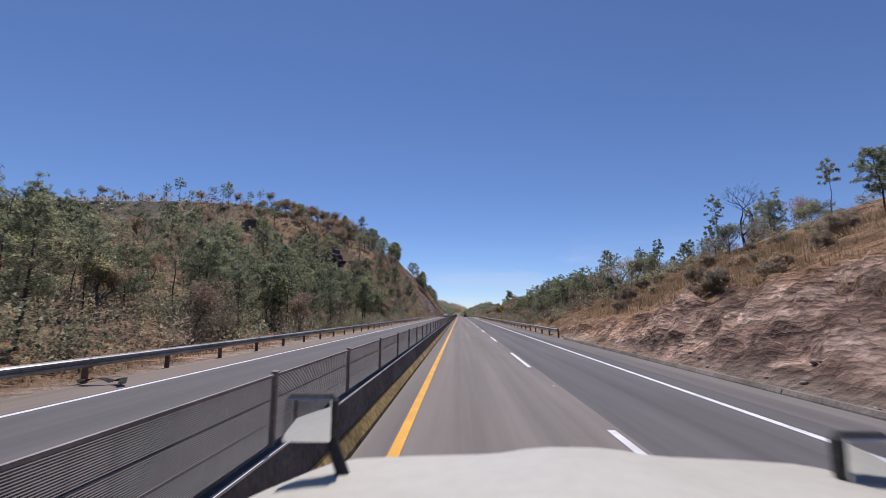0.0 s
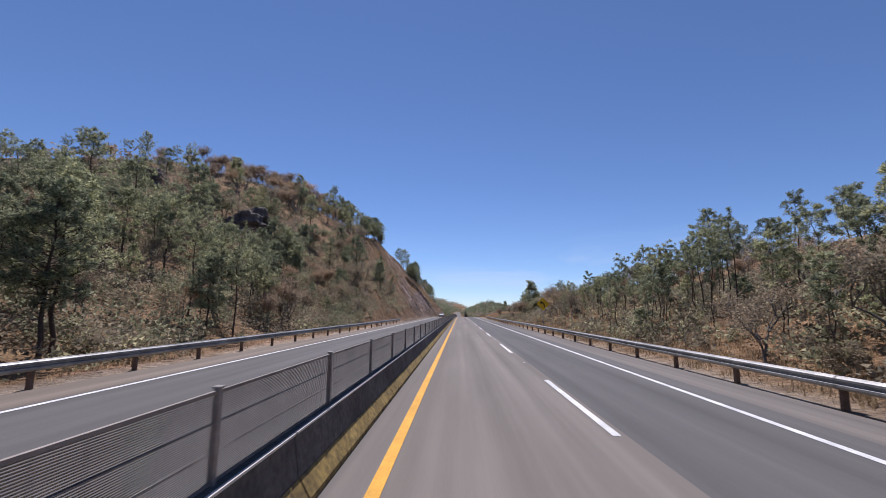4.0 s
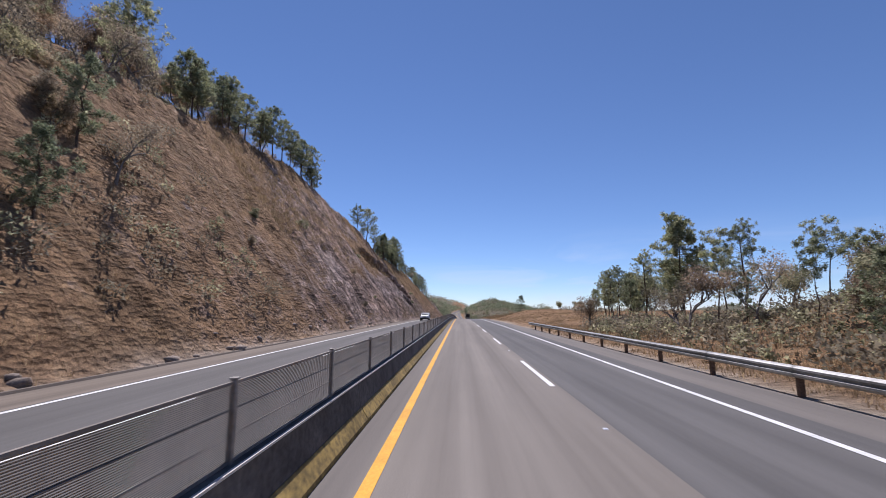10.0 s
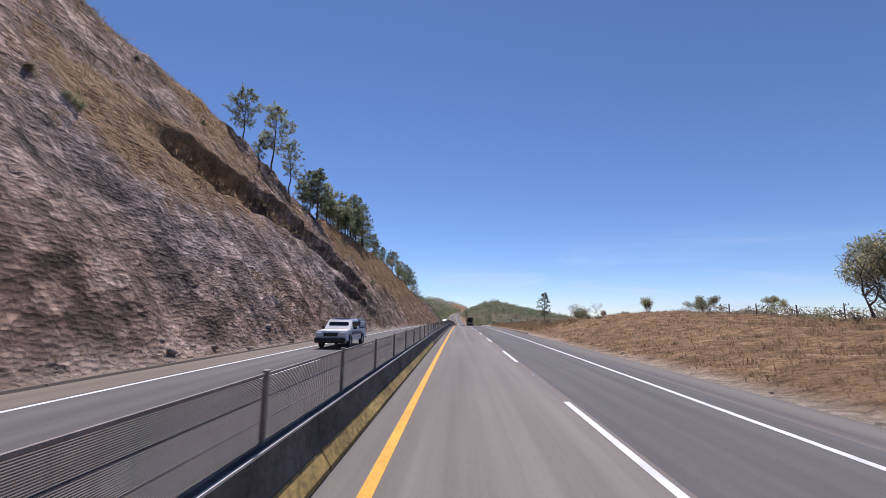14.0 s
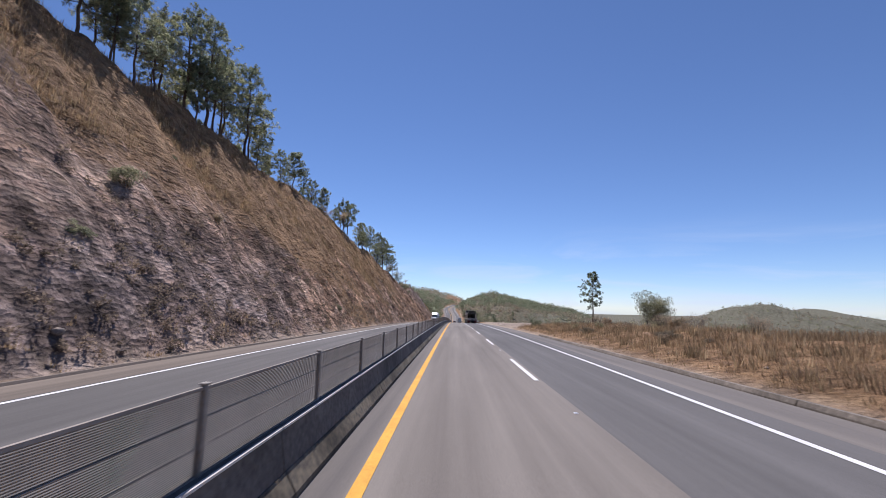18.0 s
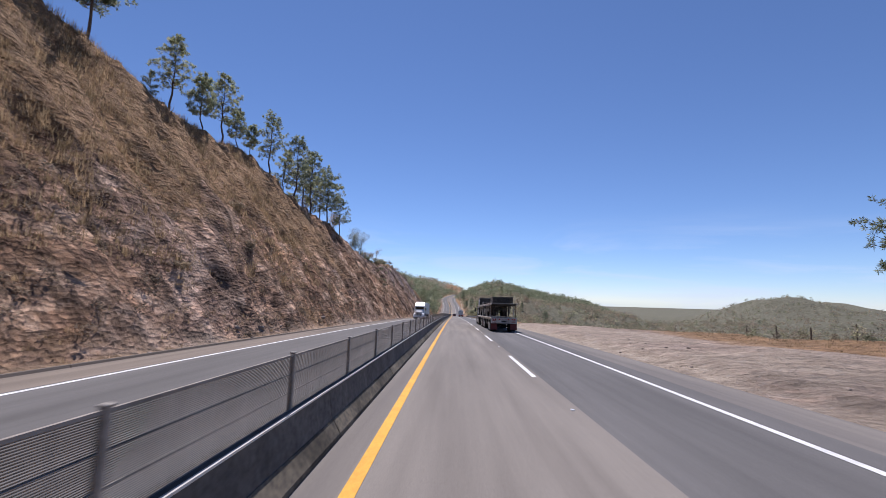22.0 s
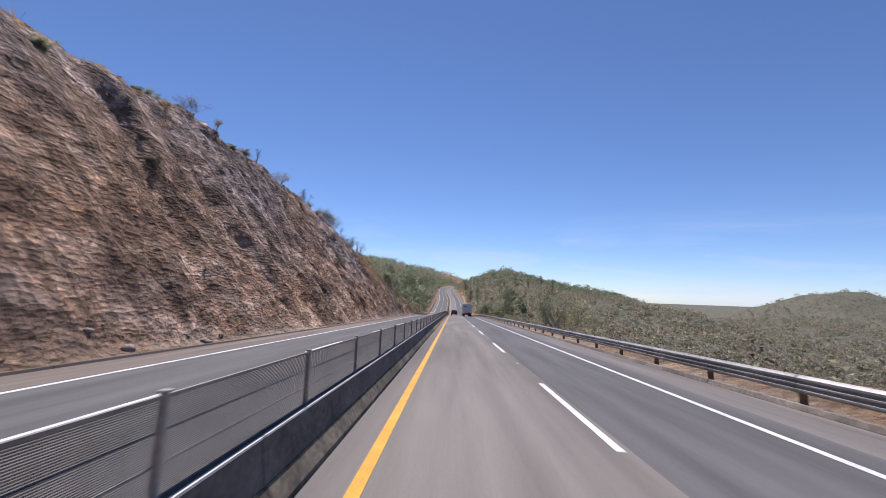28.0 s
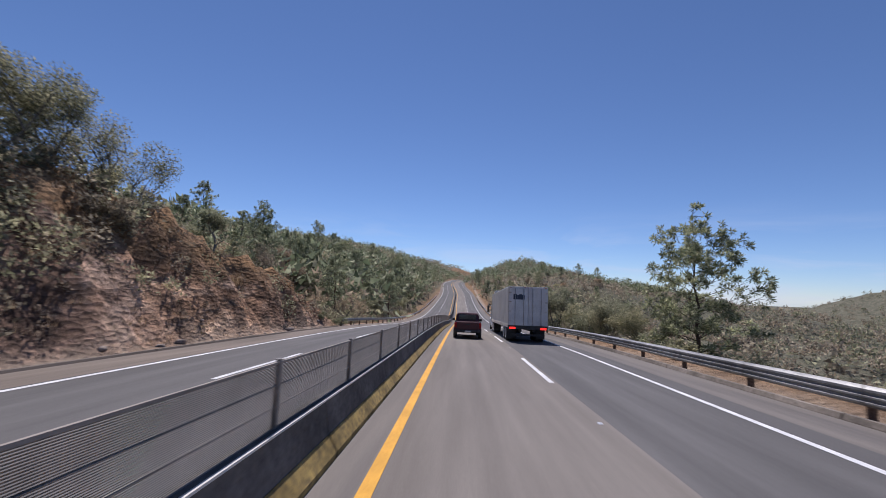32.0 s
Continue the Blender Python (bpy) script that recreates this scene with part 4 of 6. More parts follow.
def plant(kind, x, y, scale=1.0, rng=random, sink=0.15, variant=None):
    i = variant if variant is not None else rng.randrange(len(KINDS[kind]))
    turn = rng.random() * 360
    if any(abs(x - sx) + abs(y - sy) < 0.2 for sx, sy in STUNTED):
        scale *= 0.68
    wood, crown = KINDS[kind][i]
    label, cat = TREE_WORDS[kind]
    m = pose(x, y, ground_z(x, y) - sink, 0, 0, turn)
    tree = new(kind, None)
    tree.matrix_basis = m @ Matrix.Scale(scale, 4)
    tagged(tree, label, cat, "roadside " + ("shrubs" if cat == "shrub" else "trees"))
    part("trunk", wood, tree)
    if crown:
        part("crown", crown, tree)
    return tree


STUNTED = ((14.8, 130.4), (27.2, 141.2), (26.4, 148.8), (23.1, 149.4), (-47, 152.4), (-43.9, 153.1), (-47.5, 155.5), (-63.3, 170.9), (19.6, 47.5),
        (23.8, 56.6), (26.7, 58.4), (24.1, 57.8), (25, 55.6), (22.9, 51.6), (17.6, 44.6),
        (15.5, 152.2), (14.9, 58.6), (22, 112.9), (29.5, 74.8), (19.7, 117.3), (46.8, 106), (20.9, 117.1), (22.6, 73.8), (16.2, 61.8), (34.9, 139.4), (11.1, 53.1), (24.2, 66.3))  # trees stunted by their neighbours
CLEARINGS = ((-40, 132, 8), (-38, 124, 5), (-76, 152, 8))  # open ground below the crags


def grove(seed, count, x0, x1, y0, y1, mix, lo=0.75, hi=1.2):
    """Scatters trees of the given kinds over a stretch of hillside."""
    rng = random.Random(seed)
    kinds = [k for k, n in mix for _ in range(n)]
    for _ in range(count):
        y = rng.uniform(y0, y1)
        x = rng.uniform(x0, x1) + float(road_x(y))
        if any(math.hypot(x - cx, y - cy) < r for cx, cy, r in CLEARINGS):
            continue
        plant(rng.choice(kinds), x, y, rng.uniform(lo, hi), rng)


def rim(seed, count, y0, y1, mix, back=7.0, lo=0.75, hi=1.15):
    """Trees along the upper edge of the cutting."""
    rng = random.Random(seed)
    kinds = [k for k, n in mix for _ in range(n)]
    for i in range(count):
        y = y0 + (y1 - y0) * (i + rng.random()) / count
        x = LEFT_EDGE - 1.0 - float(soft_knots(np.array(y), CUT_TOP)) / 1.42 - rng.uniform(-1.0, back)
        plant(rng.choice(kinds), x, y, rng.uniform(lo, hi), rng)


MIXED = (("pine", 5), ("young_pine", 3), ("oak", 2), ("brown_oak", 5), ("dry_tree", 3), ("bare_tree", 1), ("bush", 1), ("dry_bush", 1))
# left hillside before the cutting
grove(1, 78, -30, -15, 0, 122, (("pine", 5), ("young_pine", 3), ("oak", 2), ("dry_tree", 3), ("brown_oak", 4), ("bush", 1)), 0.45, 0.72)
grove(33, 70, -44, -14.5, 8, 112, (("flat_pine", 1),), 0.5, 0.75)
grove(34, 34, -72, -40, 50, 135, (("flat_pine", 3), ("brown_oak", 2)), 0.7, 0.95)
grove(2, 150, -62, -28, 10, 168, MIXED, 0.6, 0.95)
grove(29, 84, -34, -15, 40, 150, (("pine", 5), ("young_pine", 2), ("brown_oak", 4), ("dry_tree", 2), ("oak", 1)), 0.5, 0.78)
grove(30, 40, -80, -45, 180, 225, (("brown_oak", 4), ("bare_tree", 1)), 0.9, 1.2)
grove(23, 40, -54, -30, 88, 142, (("pine", 4), ("dry_tree", 6), ("bare_tree", 1), ("oak", 2)), 0.85, 1.15)
grove(3, 70, -115, -60, 50, 225, (("brown_oak", 6), ("dry_tree", 3), ("pine", 3), ("bare_tree", 2)), 0.75, 1.1)
grove(4, 66, -64, -42, 160, 262, (("brown_oak", 5), ("dry_tree", 3), ("bare_tree", 2), ("pine", 1)), 0.8, 1.15)
grove(5, 40, -26, -15, 112, 165, (("dry_bush", 3), ("bush", 2), ("dry_tree", 3), ("young_pine", 2)), 0.6, 1.0)
# along the top of the cutting
rim(6, 12, 160, 192, (("dry_tree", 3), ("bare_tree", 1), ("pine", 1)), 8, 0.7, 1.0)
rim(16, 16, 286, 345, (("pine", 4), ("young_pine", 1)), 6, 0.5, 0.75)
rim(17, 8, 345, 372, (("young_pine", 2), ("pine", 2)), 6, 0.5, 0.7)
rim(7, 26, 440, 590, (("bush", 2), ("dry_bush", 4)), 4, 0.4, 0.8)
rim(18, 22, 592, 630, (("young_pine", 3), ("oak", 2), ("dry_tree", 3), ("bush", 3)), 6, 0.4, 0.6)
TOP_PINES = (("pine", -26.8, 318.5, 0.85), ("pine", -27.6, 321, 0.95), ("pine", -28.5, 325.5, 0.9), ("pine", -29.5, 328, 0.8), ("pine", -27.8, 330.5, 0.95), ("pine", -28.6, 333, 1.0),
             ("bare_tree", -25.6, 441, 0.9), ("dry_tree", -25.9, 438.8, 0.95), ("pine", -27, 436, 1.0), ("dry_tree", -27.4, 432.5, 0.9), ("pine", -28, 429, 0.95))
HILLTOP = (
    ("brown_oak", -73.1, 173.3, 0.94), ("bare_tree", -89, 191.8, 0.9), ("brown_oak", -85.5, 192.6, 1.0), ("brown_oak", -80.9, 192.5, 0.92), ("dry_tree", -75.9, 193.2, 1.08), ("brown_oak", -73.4, 196.3, 0.92),
    ("dry_tree", -67.3, 195.3, 1.09), ("brown_oak", -65.4, 198.8, 0.94), ("dry_tree", -60, 198.8, 0.88), ("brown_oak", -56.5, 196.5, 0.95), ("bare_tree", -53.1, 195.3, 1.0), ("brown_oak", -49.7, 197, 0.94),
    ("dry_tree", -44.4, 196.7, 0.86), ("pine", -41.1, 197.8, 0.75), ("pine", -47.6, 221.8, 0.82), ("pine", -44.4, 221.9, 0.85), ("pine", -31.6, 206.9, 0.78), ("pine", -33.4, 221.9, 0.81),
    ("pine", -34.3, 230.1, 0.82), ("pine", -34.5, 234.8, 0.68), ("pine", -34.7, 237.8, 0.79), ("pine", -34.3, 240, 0.72),
)
FIRST_CREST = (
    ("pine", -30.9, 193.6, 0.68), ("dry_tree", -48, 194.4, 0.63), ("bare_tree", -45.7, 194.7, 0.77), ("bare_tree", -51.6, 194.8, 0.5), ("bare_tree", -42.4, 196, 1.2), ("pine", -31.3, 196, 0.74),
    ("pine", -37.9, 196.6, 0.59), ("pine", -31.9, 201.6, 0.67), ("pine", -31.4, 205, 0.75), ("pine", -31.4, 209.9, 0.85), ("pine", -33.6, 218.8, 0.78), ("pine", -34.2, 226, 0.8),
    ("pine", -33.8, 229.2, 0.66), ("pine", -33.9, 235.1, 0.53),
)
HIGH_CREST = (
    ("pine", -30.3, 266, 0.78), ("young_pine", -29.5, 268.9, 0.82), ("pine", -28.6, 271.8, 0.96), ("pine", -26.8, 274.7, 0.66), ("pine", -26.6, 279.9, 0.61), ("pine", -26.6, 283.8, 0.8),
    ("pine", -25.7, 284.8, 0.8), ("pine", -25.6, 284.8, 0.8), ("pine", -27.5, 295.9, 0.69), ("pine", -27.5, 297.9, 0.7), ("pine", -27.2, 298, 0.64), ("pine", -27.8, 301.6, 0.71),
    ("pine", -27.5, 304.9, 0.91), ("pine", -26.5, 306.9, 0.57), ("pine", -26.8, 307.7, 0.66), ("pine", -28.5, 314.9, 0.81), ("pine", -27.9, 318.1, 0.87), ("pine", -27.9, 323.1, 0.78),
    ("young_pine", -27.5, 335.9, 0.53), ("pine", -28.2, 343.1, 0.54),
)
GRASSY_CREST = (
    ("pine", -28.5, 348.9, 0.82), ("pine", -28.6, 354.8, 0.5), ("bare_tree", -27.8, 358.8, 0.89), ("pine", -27.9, 365.1, 0.67), ("pine", -26.9, 377.5, 0.8), ("pine", -27, 381.4, 0.95),
    ("young_pine", -25.8, 386.6, 0.48), ("pine", -25.6, 388.8, 0.61), ("pine", -25.7, 393.7, 0.73), ("pine", -26.9, 399.6, 0.7), ("pine", -27.9, 404.7, 0.65), ("pine", -27.3, 406.9, 0.55),
    ("pine", -27.3, 413, 0.75), ("young_pine", -26.3, 416, 1.05), ("pine", -26.4, 421, 0.95), ("pine", -25.1, 425, 0.92), ("pine", -25.1, 435, 1.1), ("pine", -23.6, 438.9, 0.72),
)
ROCKY_CREST = (
    ("thin_oak", -23.6, 453.2, 0.4), ("thin_oak", -22.9, 455.5, 0.78), ("dry_bush", -22.6, 457.5, 0.9), ("bush", -22.3, 461, 1.2), ("bare_shrub", -22.5, 463.5, 0.8), ("dry_tree", -23.4, 468.9, 0.38), ("dry_tree", -23.2, 479, 0.73), ("bush", -23.8, 484.1, 1.38), ("bush", -24.2, 496, 1.3),
    ("bush", -25.8, 513.7, 0.62), ("bare_shrub", -26.2, 521, 0.8), ("dry_bush", -25.6, 524, 0.7), ("dry_tree", -26.6, 525.8, 0.31), ("bare_tree", -26.7, 536.8, 0.45), ("bare_shrub", -26.5, 543.9, 1.1),
)
LAST_CREST = (
    ("bare_tree", -25.7, 552.8, 0.5), ("bare_tree", -26.7, 554.7, 0.55), ("bare_shrub", -26.5, 557, 0.8), ("bare_shrub", -25.4, 560.8, 1.0), ("bare_shrub", -25, 562.1, 1.15), ("bare_shrub", -25.5, 562.9, 1.3),
    ("bare_shrub", -24.8, 564.6, 1.3), ("bare_shrub", -24.3, 566, 1.05), ("bare_tree", -24, 569.2, 0.42), ("bare_shrub", -23.9, 571, 0.7), ("bare_tree", -23.5, 572.6, 0.45), ("bare_shrub", -23.4, 574.4, 1.0),
    ("bare_shrub", -23.1, 576, 0.9), ("bare_shrub", -22.6, 578.5, 0.7),
    ("tall_oak", -18.6, 597.4, 0.6), ("tall_oak", -18.4, 599.6, 0.48), ("thin_oak", -17.6, 601.6, 0.5), ("thin_oak", -17.5, 603.6, 0.5), ("bush", -16.2, 602, 0.9), ("dry_bush", -15.8, 600, 1.0), ("dry_tree", -19.5, 606, 0.6), ("young_pine", -17, 609, 0.5),
    ("oak", -18.5, 611, 0.5), ("pine", -22, 614, 0.42),
)
EDGE_TREES = (
    ("dry_tree", -28.5, 365.7, 0.31), ("dry_tree", -28.3, 367.8, 0.39), ("dry_tree", -27.7, 369.5, 0.5), ("pine", -27.3, 371.8, 0.43), ("dry_tree", -26.6, 373.5, 0.68), ("bare_tree", -26.4, 376.7, 1.08), ("bare_tree", -23.3, 575.9, 0.65), ("bare_tree", -22.5, 578.6, 0.56), ("bare_tree", -22.4, 580.7, 0.74),
)
FAR_CREST = (
    ("flat_pine", -192.7, 196.9, 0.71), ("flat_pine", -185.7, 197.3, 0.73), ("brown_oak", -177.4, 196.5, 1.24), ("flat_pine", -168.5, 196.3, 0.62), ("brown_oak", -159.8, 193.8, 0.75), ("flat_pine", -152, 193.2, 0.61),
    ("brown_oak", -147.6, 195, 0.6), ("flat_pine", -144.3, 199.6, 1), ("flat_pine", -136.4, 197.6, 1.34), ("flat_pine", -128.8, 195.7, 0.66), ("brown_oak", -124.1, 195.9, 1.04), ("flat_pine", -120.2, 199.1, 0.88),
    ("flat_pine", -115.9, 199.9, 0.91), ("brown_oak", -108.5, 198.2, 1.1), ("flat_pine", -100.7, 197.3, 0.85), ("flat_pine", -96.2, 197.9, 0.82), ("brown_oak", -90.8, 199.2, 1.24), ("brown_oak", -84.2, 198.2, 1.21),
    ("brown_oak", -76.4, 194.6, 1.19), ("brown_oak", -73, 200.6, 0.94), ("brown_oak", -66.5, 198.3, 1.06), ("brown_oak", -60.5, 196.6, 1.21), ("brown_oak", -55.6, 199.7, 1.3), ("brown_oak", -50.7, 196.9, 1.3),
    ("pine", -44.4, 218.5, 1), ("pine", -40.2, 223.2, 0.89),
)
for row in (EDGE_TREES, FAR_CREST, HILLTOP, TOP_PINES, FIRST_CREST, HIGH_CREST, GRASSY_CREST, ROCKY_CREST, LAST_CREST):
    for kind, x, y, size in row:
        plant(kind, x, y, size)
# shrubs clinging to the cutting
for seed, n, y0, y1 in ((19, 16, 175, 290), (20, 22, 290, 440), (21, 30, 440, 600)):
    rng = random.Random(seed)
    for _ in range(n):
        y, f = rng.uniform(y0, y1), rng.random()
        x = LEFT_EDGE - 1.2 - f * float(soft_knots(np.array(y), CUT_TOP)) / 1.42
        plant(rng.choice(("dry_bush", "dry_bush", "bush")), x, y, rng.uniform(0.35, 0.75), rng)
grove(14, 70, 11, 34, 262, 342, (("dry_bush", 5), ("bush", 1)), 0.3, 0.6)
grove(32, 30, 34, 62, 280, 350, (("dry_tree", 2), ("oak", 2), ("dry_bush", 3), ("bush", 2)), 0.4, 0.75)
grove(36, 26, 17, 36, 305, 345, (("bare_shrub", 4), ("dry_bush", 2), ("bush", 1)), 0.5, 0.9)
grove(15, 26, 26, 60, 345, 425, (("dry_bush", 3), ("bush", 2), ("dry_tree", 1)), 0.5, 0.9)
# beyond the cutting
grove(8, 90, -44, -14, 625, 790, (("oak", 3), ("pine", 6), ("brown_oak", 3), ("bush", 2)), 0.65, 1.05)
grove(12, 55, -75, -15, 660, 900, (("pine", 5), ("oak", 3), ("dry_tree", 2)), 0.8, 1.25)
grove(13, 50, 13, 95, 680, 930, (("pine", 5), ("oak", 3), ("brown_oak", 3)), 0.8, 1.25)
# right-hand side
grove(9, 66, 13.5, 46, 44, 178, (("slim_pine", 4), ("flat_pine", 2), ("young_pine", 1), ("dry_tree", 3), ("oak", 1), ("bush", 1)), 0.5, 0.8)
grove(22, 58, 13, 34, 50, 120, (("slim_pine", 6), ("dry_tree", 2), ("young_pine", 1)), 0.5, 0.8)
grove(24, 60, 13, 40, 112, 172, (("slim_pine", 3), ("dry_tree", 2), ("brown_oak", 2), ("oak", 2), ("young_pine", 1)), 0.52, 0.85)
grove(25, 18, 12, 26, 42, 78, (("slim_pine", 4), ("dry_bush", 3), ("young_pine", 1), ("dry_tree", 2)), 0.45, 0.8)
grove(26, 40, 10.6, 20, 50, 104, (("slim_pine", 5), ("dry_bush", 2), ("young_pine", 1)), 0.45, 0.7)
grove(27, 12, 11, 24, 50, 72, (("slim_pine", 4), ("dry_bush", 3), ("bush", 1)), 0.45, 0.75)
grove(35, 26, 12, 32, 40, 62, (("slim_pine", 2), ("dry_tree", 3), ("dry_bush", 4), ("bare_shrub", 2), ("bush", 1)), 0.3, 0.5)
grove(28, 26, 13, 30, 18, 48, (("dry_bush", 5), ("bush", 1)), 0.45, 0.85)
grove(31, 110, 10.6, 32, 60, 182, (("dry_bush", 6), ("dry_tree", 1), ("brown_oak", 1), ("bush", 1)), 0.35, 0.7)
grove(10, 30, 45, 95, 50, 185, MIXED, 0.7, 1.0)
grove(11, 60, 13, 46, 596, 720, (("oak", 4), ("dry_tree", 3), ("bush", 4)), 0.45, 0.75)
for kind, x, y, s in (("bare_oak", 33, 50, 1.25), ("oak", 27.2, 33, 0.55), ("pine", 27.6, 28, 0.52), ("pine", 29.5, 29, 0.45), ("bare_shrub", 27, 30, 0.6), ("flat_pine", 36, 64, 0.45), ("flat_pine", 33, 61, 0.4), ("flat_pine", 39, 68, 0.5), ("bare_shrub", 31.5, 52, 1.2), ("old_pine", 21.4, 183.4, 0.82), ("pine", 22.3, 198.8, 0.66), ("pine", 25.5, 201, 0.7), ("pine", 21.6, 203.5, 0.6), ("pine", 27, 196.5, 0.66), ("pine", 29.5, 200, 0.72), ("pine", 23.5, 206, 0.6), ("pine", 26.5, 209, 0.64), ("pine", 31.5, 205, 0.7), ("pine", 24.5, 192, 0.6), ("pine", 33, 196, 0.75), ("young_pine", 21.5, 194.5, 0.6), ("pine", 24.7, 214, 0.62), ("pine", 26.8, 217.5, 0.68), ("pine", 23.4, 211.5, 0.55), ("pine", 29, 215, 0.66), ("pine", 28.3, 231.7, 0.62), ("oak", 35.4, 272.9, 0.72), ("oak", 35.6, 260.2, 0.55), ("bare_tree", 33, 244, 0.75), ("bare_tree", 35, 246, 0.6), ("pine", 31, 189, 0.8), ("dry_tree", 30, 181, 0.9), ("dry_tree", 33.5, 178, 1.0), ("oak", 27, 176, 0.7),
                      ("bare_oak", 37.2, 250, 1.1), ("tall_oak", 44.5, 250, 1.15), ("tall_oak", 48, 252, 1.25), ("tall_oak", 46.5, 257, 1.2), ("pine", 51, 244, 1.0), ("pine", 34.4, 385, 1.1), ("tall_oak", 47, 381, 1.3), ("tall_oak", 50, 384, 1.0), ("bare_oak", 27.4, 296.5, 0.72), ("bare_tree", 32.5, 300.8, 0.5), ("old_pine", 17.1, 614, 0.93), ("tall_oak", 14.2, 618, 0.5), ("tall_oak", 13.4, 622, 0.56), ("tall_oak", 16, 634, 0.7), ("tall_oak", 15, 626, 0.75), ("tall_oak", 13, 642, 0.75), ("tall_oak", 14.5, 656, 0.8), ("tall_oak", 17.5, 648, 0.85), ("tall_oak", 12.5, 668, 0.7), ("tall_oak", 20, 612, 0.55), ("tall_oak", 22.5, 619, 0.6),
                      ("pine", -25, 634, 0.8), ("tall_oak", 21, 630, 0.7), ("oak", 14.5, 630, 0.9), ("bush", 10.6, 603, 0.8), ("thin_oak", 19, 561, 1.2), ("thin_oak", 21.5, 563, 1.2), ("bush", 15, 559, 1.0)):
    plant(kind, x, y, s, variant={("old_pine", 183.4): 1, ("old_pine", 614): 0}.get((kind, y)))


# undergrowth, far woods, grass and stones: too many to count
def scatter(rng, count, x0, x1, y0, y1):
    x, y = rng.uniform(x0, x1, count), rng.uniform(y0, y1, count)
    keep = fbm(x / 15 + 3, y / 15 + 8, 3) + 0.5 > rng.random(count) * 0.8
    x, y = x[keep], y[keep]
    return x + road_x(y) * (np.abs(x) < 300), y


def scrub(seed, count, areas, lo, hi, per, leaf):
    rng = np.random.default_rng(seed)
    cs, rs = [], []
    for share, x0, x1, y0, y1 in areas:
        x, y = scatter(rng, int(count * share), x0, x1, y0, y1)
        z, _ = land(x, y)
        size = rng.uniform(lo, hi, len(x))
        for j in range(2):
            cs.append(np.stack([x + rng.normal(size=len(x)) * size * 0.4, y + rng.normal(size=len(x)) * size * 0.4, z + size * (0.35 + 0.6 * j)], -1))
            rs.append(size * (0.9 - 0.25 * j))
    return leaf_cloud(rng, np.concatenate(cs), np.concatenate(rs), per, leaf, 0.85, 2.2)


def stuff(name, geo, mat, label, category):
    return tagged(new(name, mesh_arrays(name, *geo, M[mat])), label, category, kind="stuff")


top_areas = ((0.5, 10, 230, 930, 1180), (0.2, -160, -14, 930, 1180), (0.3, -120, -18, 640, 930))
stuff("hilltop_woods", scrub(7, 2600, top_areas, 3.0, 6.5, 34, 1.0), "needles", "distant pines along the far hilltop", "woods")
near_hill = ((0.12, -34, -13.5, 108, 175), (0.12, 28, 62, 240, 345), (0.16, 34, 75, 330, 430), (0.15, -26, -13, 588, 642), (0.4, -62, -13.5, -10, 150), (0.35, -115, -60, 30, 225), (0.1, -62, -38, 150, 262), (0.15, 11, 60, 48, 190), (0.22, 10.4, 30, 50, 185), (0.3, 11.5, 48, 425, 720), (0.12, -40, -13, 612, 720))
stuff("undergrowth", scrub(81, 3600, near_hill, 0.4, 1.0, 46, 0.13), "leaves", "dusty green undergrowth between the hillside trees", "undergrowth")
sapling_areas = ((0.62, -27, -13, -10, 138), (0.38, -60, -26, 0, 160))
stuff("dry_saplings", scrub(85, 800, sapling_areas, 0.8, 1.8, 70, 0.12), "dry", "sparse brown saplings on the lower hillside", "undergrowth")
stuff("saplings", scrub(84, 420, sapling_areas, 0.9, 1.9, 130, 0.12), "leaves", "grey-green broadleaf saplings covering the lower hillside", "undergrowth")
stuff("dry_undergrowth", scrub(82, 5600, near_hill, 0.4, 1.1, 40, 0.13), "dry", "dry brown brushwood between the hillside trees", "undergrowth")
far_areas = ((0.2, -130, -16, 640, 1050), (0.22, 12, 240, 690, 1150), (0.2, 46, 240, 425, 700), (0.1, -300, -110, 60, 500), (0.13, -260, 320, 1050, 1450), (0.3, 150, 480, 350, 1300), (0.4, 300, 1000, 450, 1700))
stuff("far_woods", scrub(5, 4600, far_areas, 2.0, 4.8, 18, 0.95), "leaves", "distant wooded slopes of dusty green trees", "woods")
stuff("dry_far_woods", scrub(6, 12500, far_areas, 1.5, 4.2, 15, 0.85), "dry", "distant leafless brown woods on the slopes", "woods")


def tufts(seed, count, areas, tall, blades=5):
    """Clumps of dry grass blades."""
    rng = np.random.default_rng(seed)
    px, py = [], []
    for share, x0, x1, y0, y1 in areas:
        x, y = scatter(rng, int(count * share), x0, x1, y0, y1)
        px.append(x)
        py.append(y)
    x, y = np.concatenate(px), np.concatenate(py)
    z, bare = land(x, y)
    p = np.repeat(np.stack([x, y, z - 0.03], -1), blades, 0)
    n = len(p)
    t = rng.random(n) * 2 * np.pi
    out = np.stack([np.cos(t), np.sin(t), np.zeros(n)], -1)
    side = np.stack([-np.sin(t), np.cos(t), np.zeros(n)], -1)
    h = tall * (0.5 + rng.random((n, 1)))
    base = p + out * 0.4 * rng.random((n, 1))
    tip = base + out * h * 0.55 * rng.random((n, 1)) + np.array([0, 0, 1.0]) * h
    w = 0.01 + 0.016 * rng.random((n, 1))
    return np.stack([base - side * w, base + side * w, tip], 1).reshape(-1, 3), np.arange(n * 3).reshape(-1, 3)


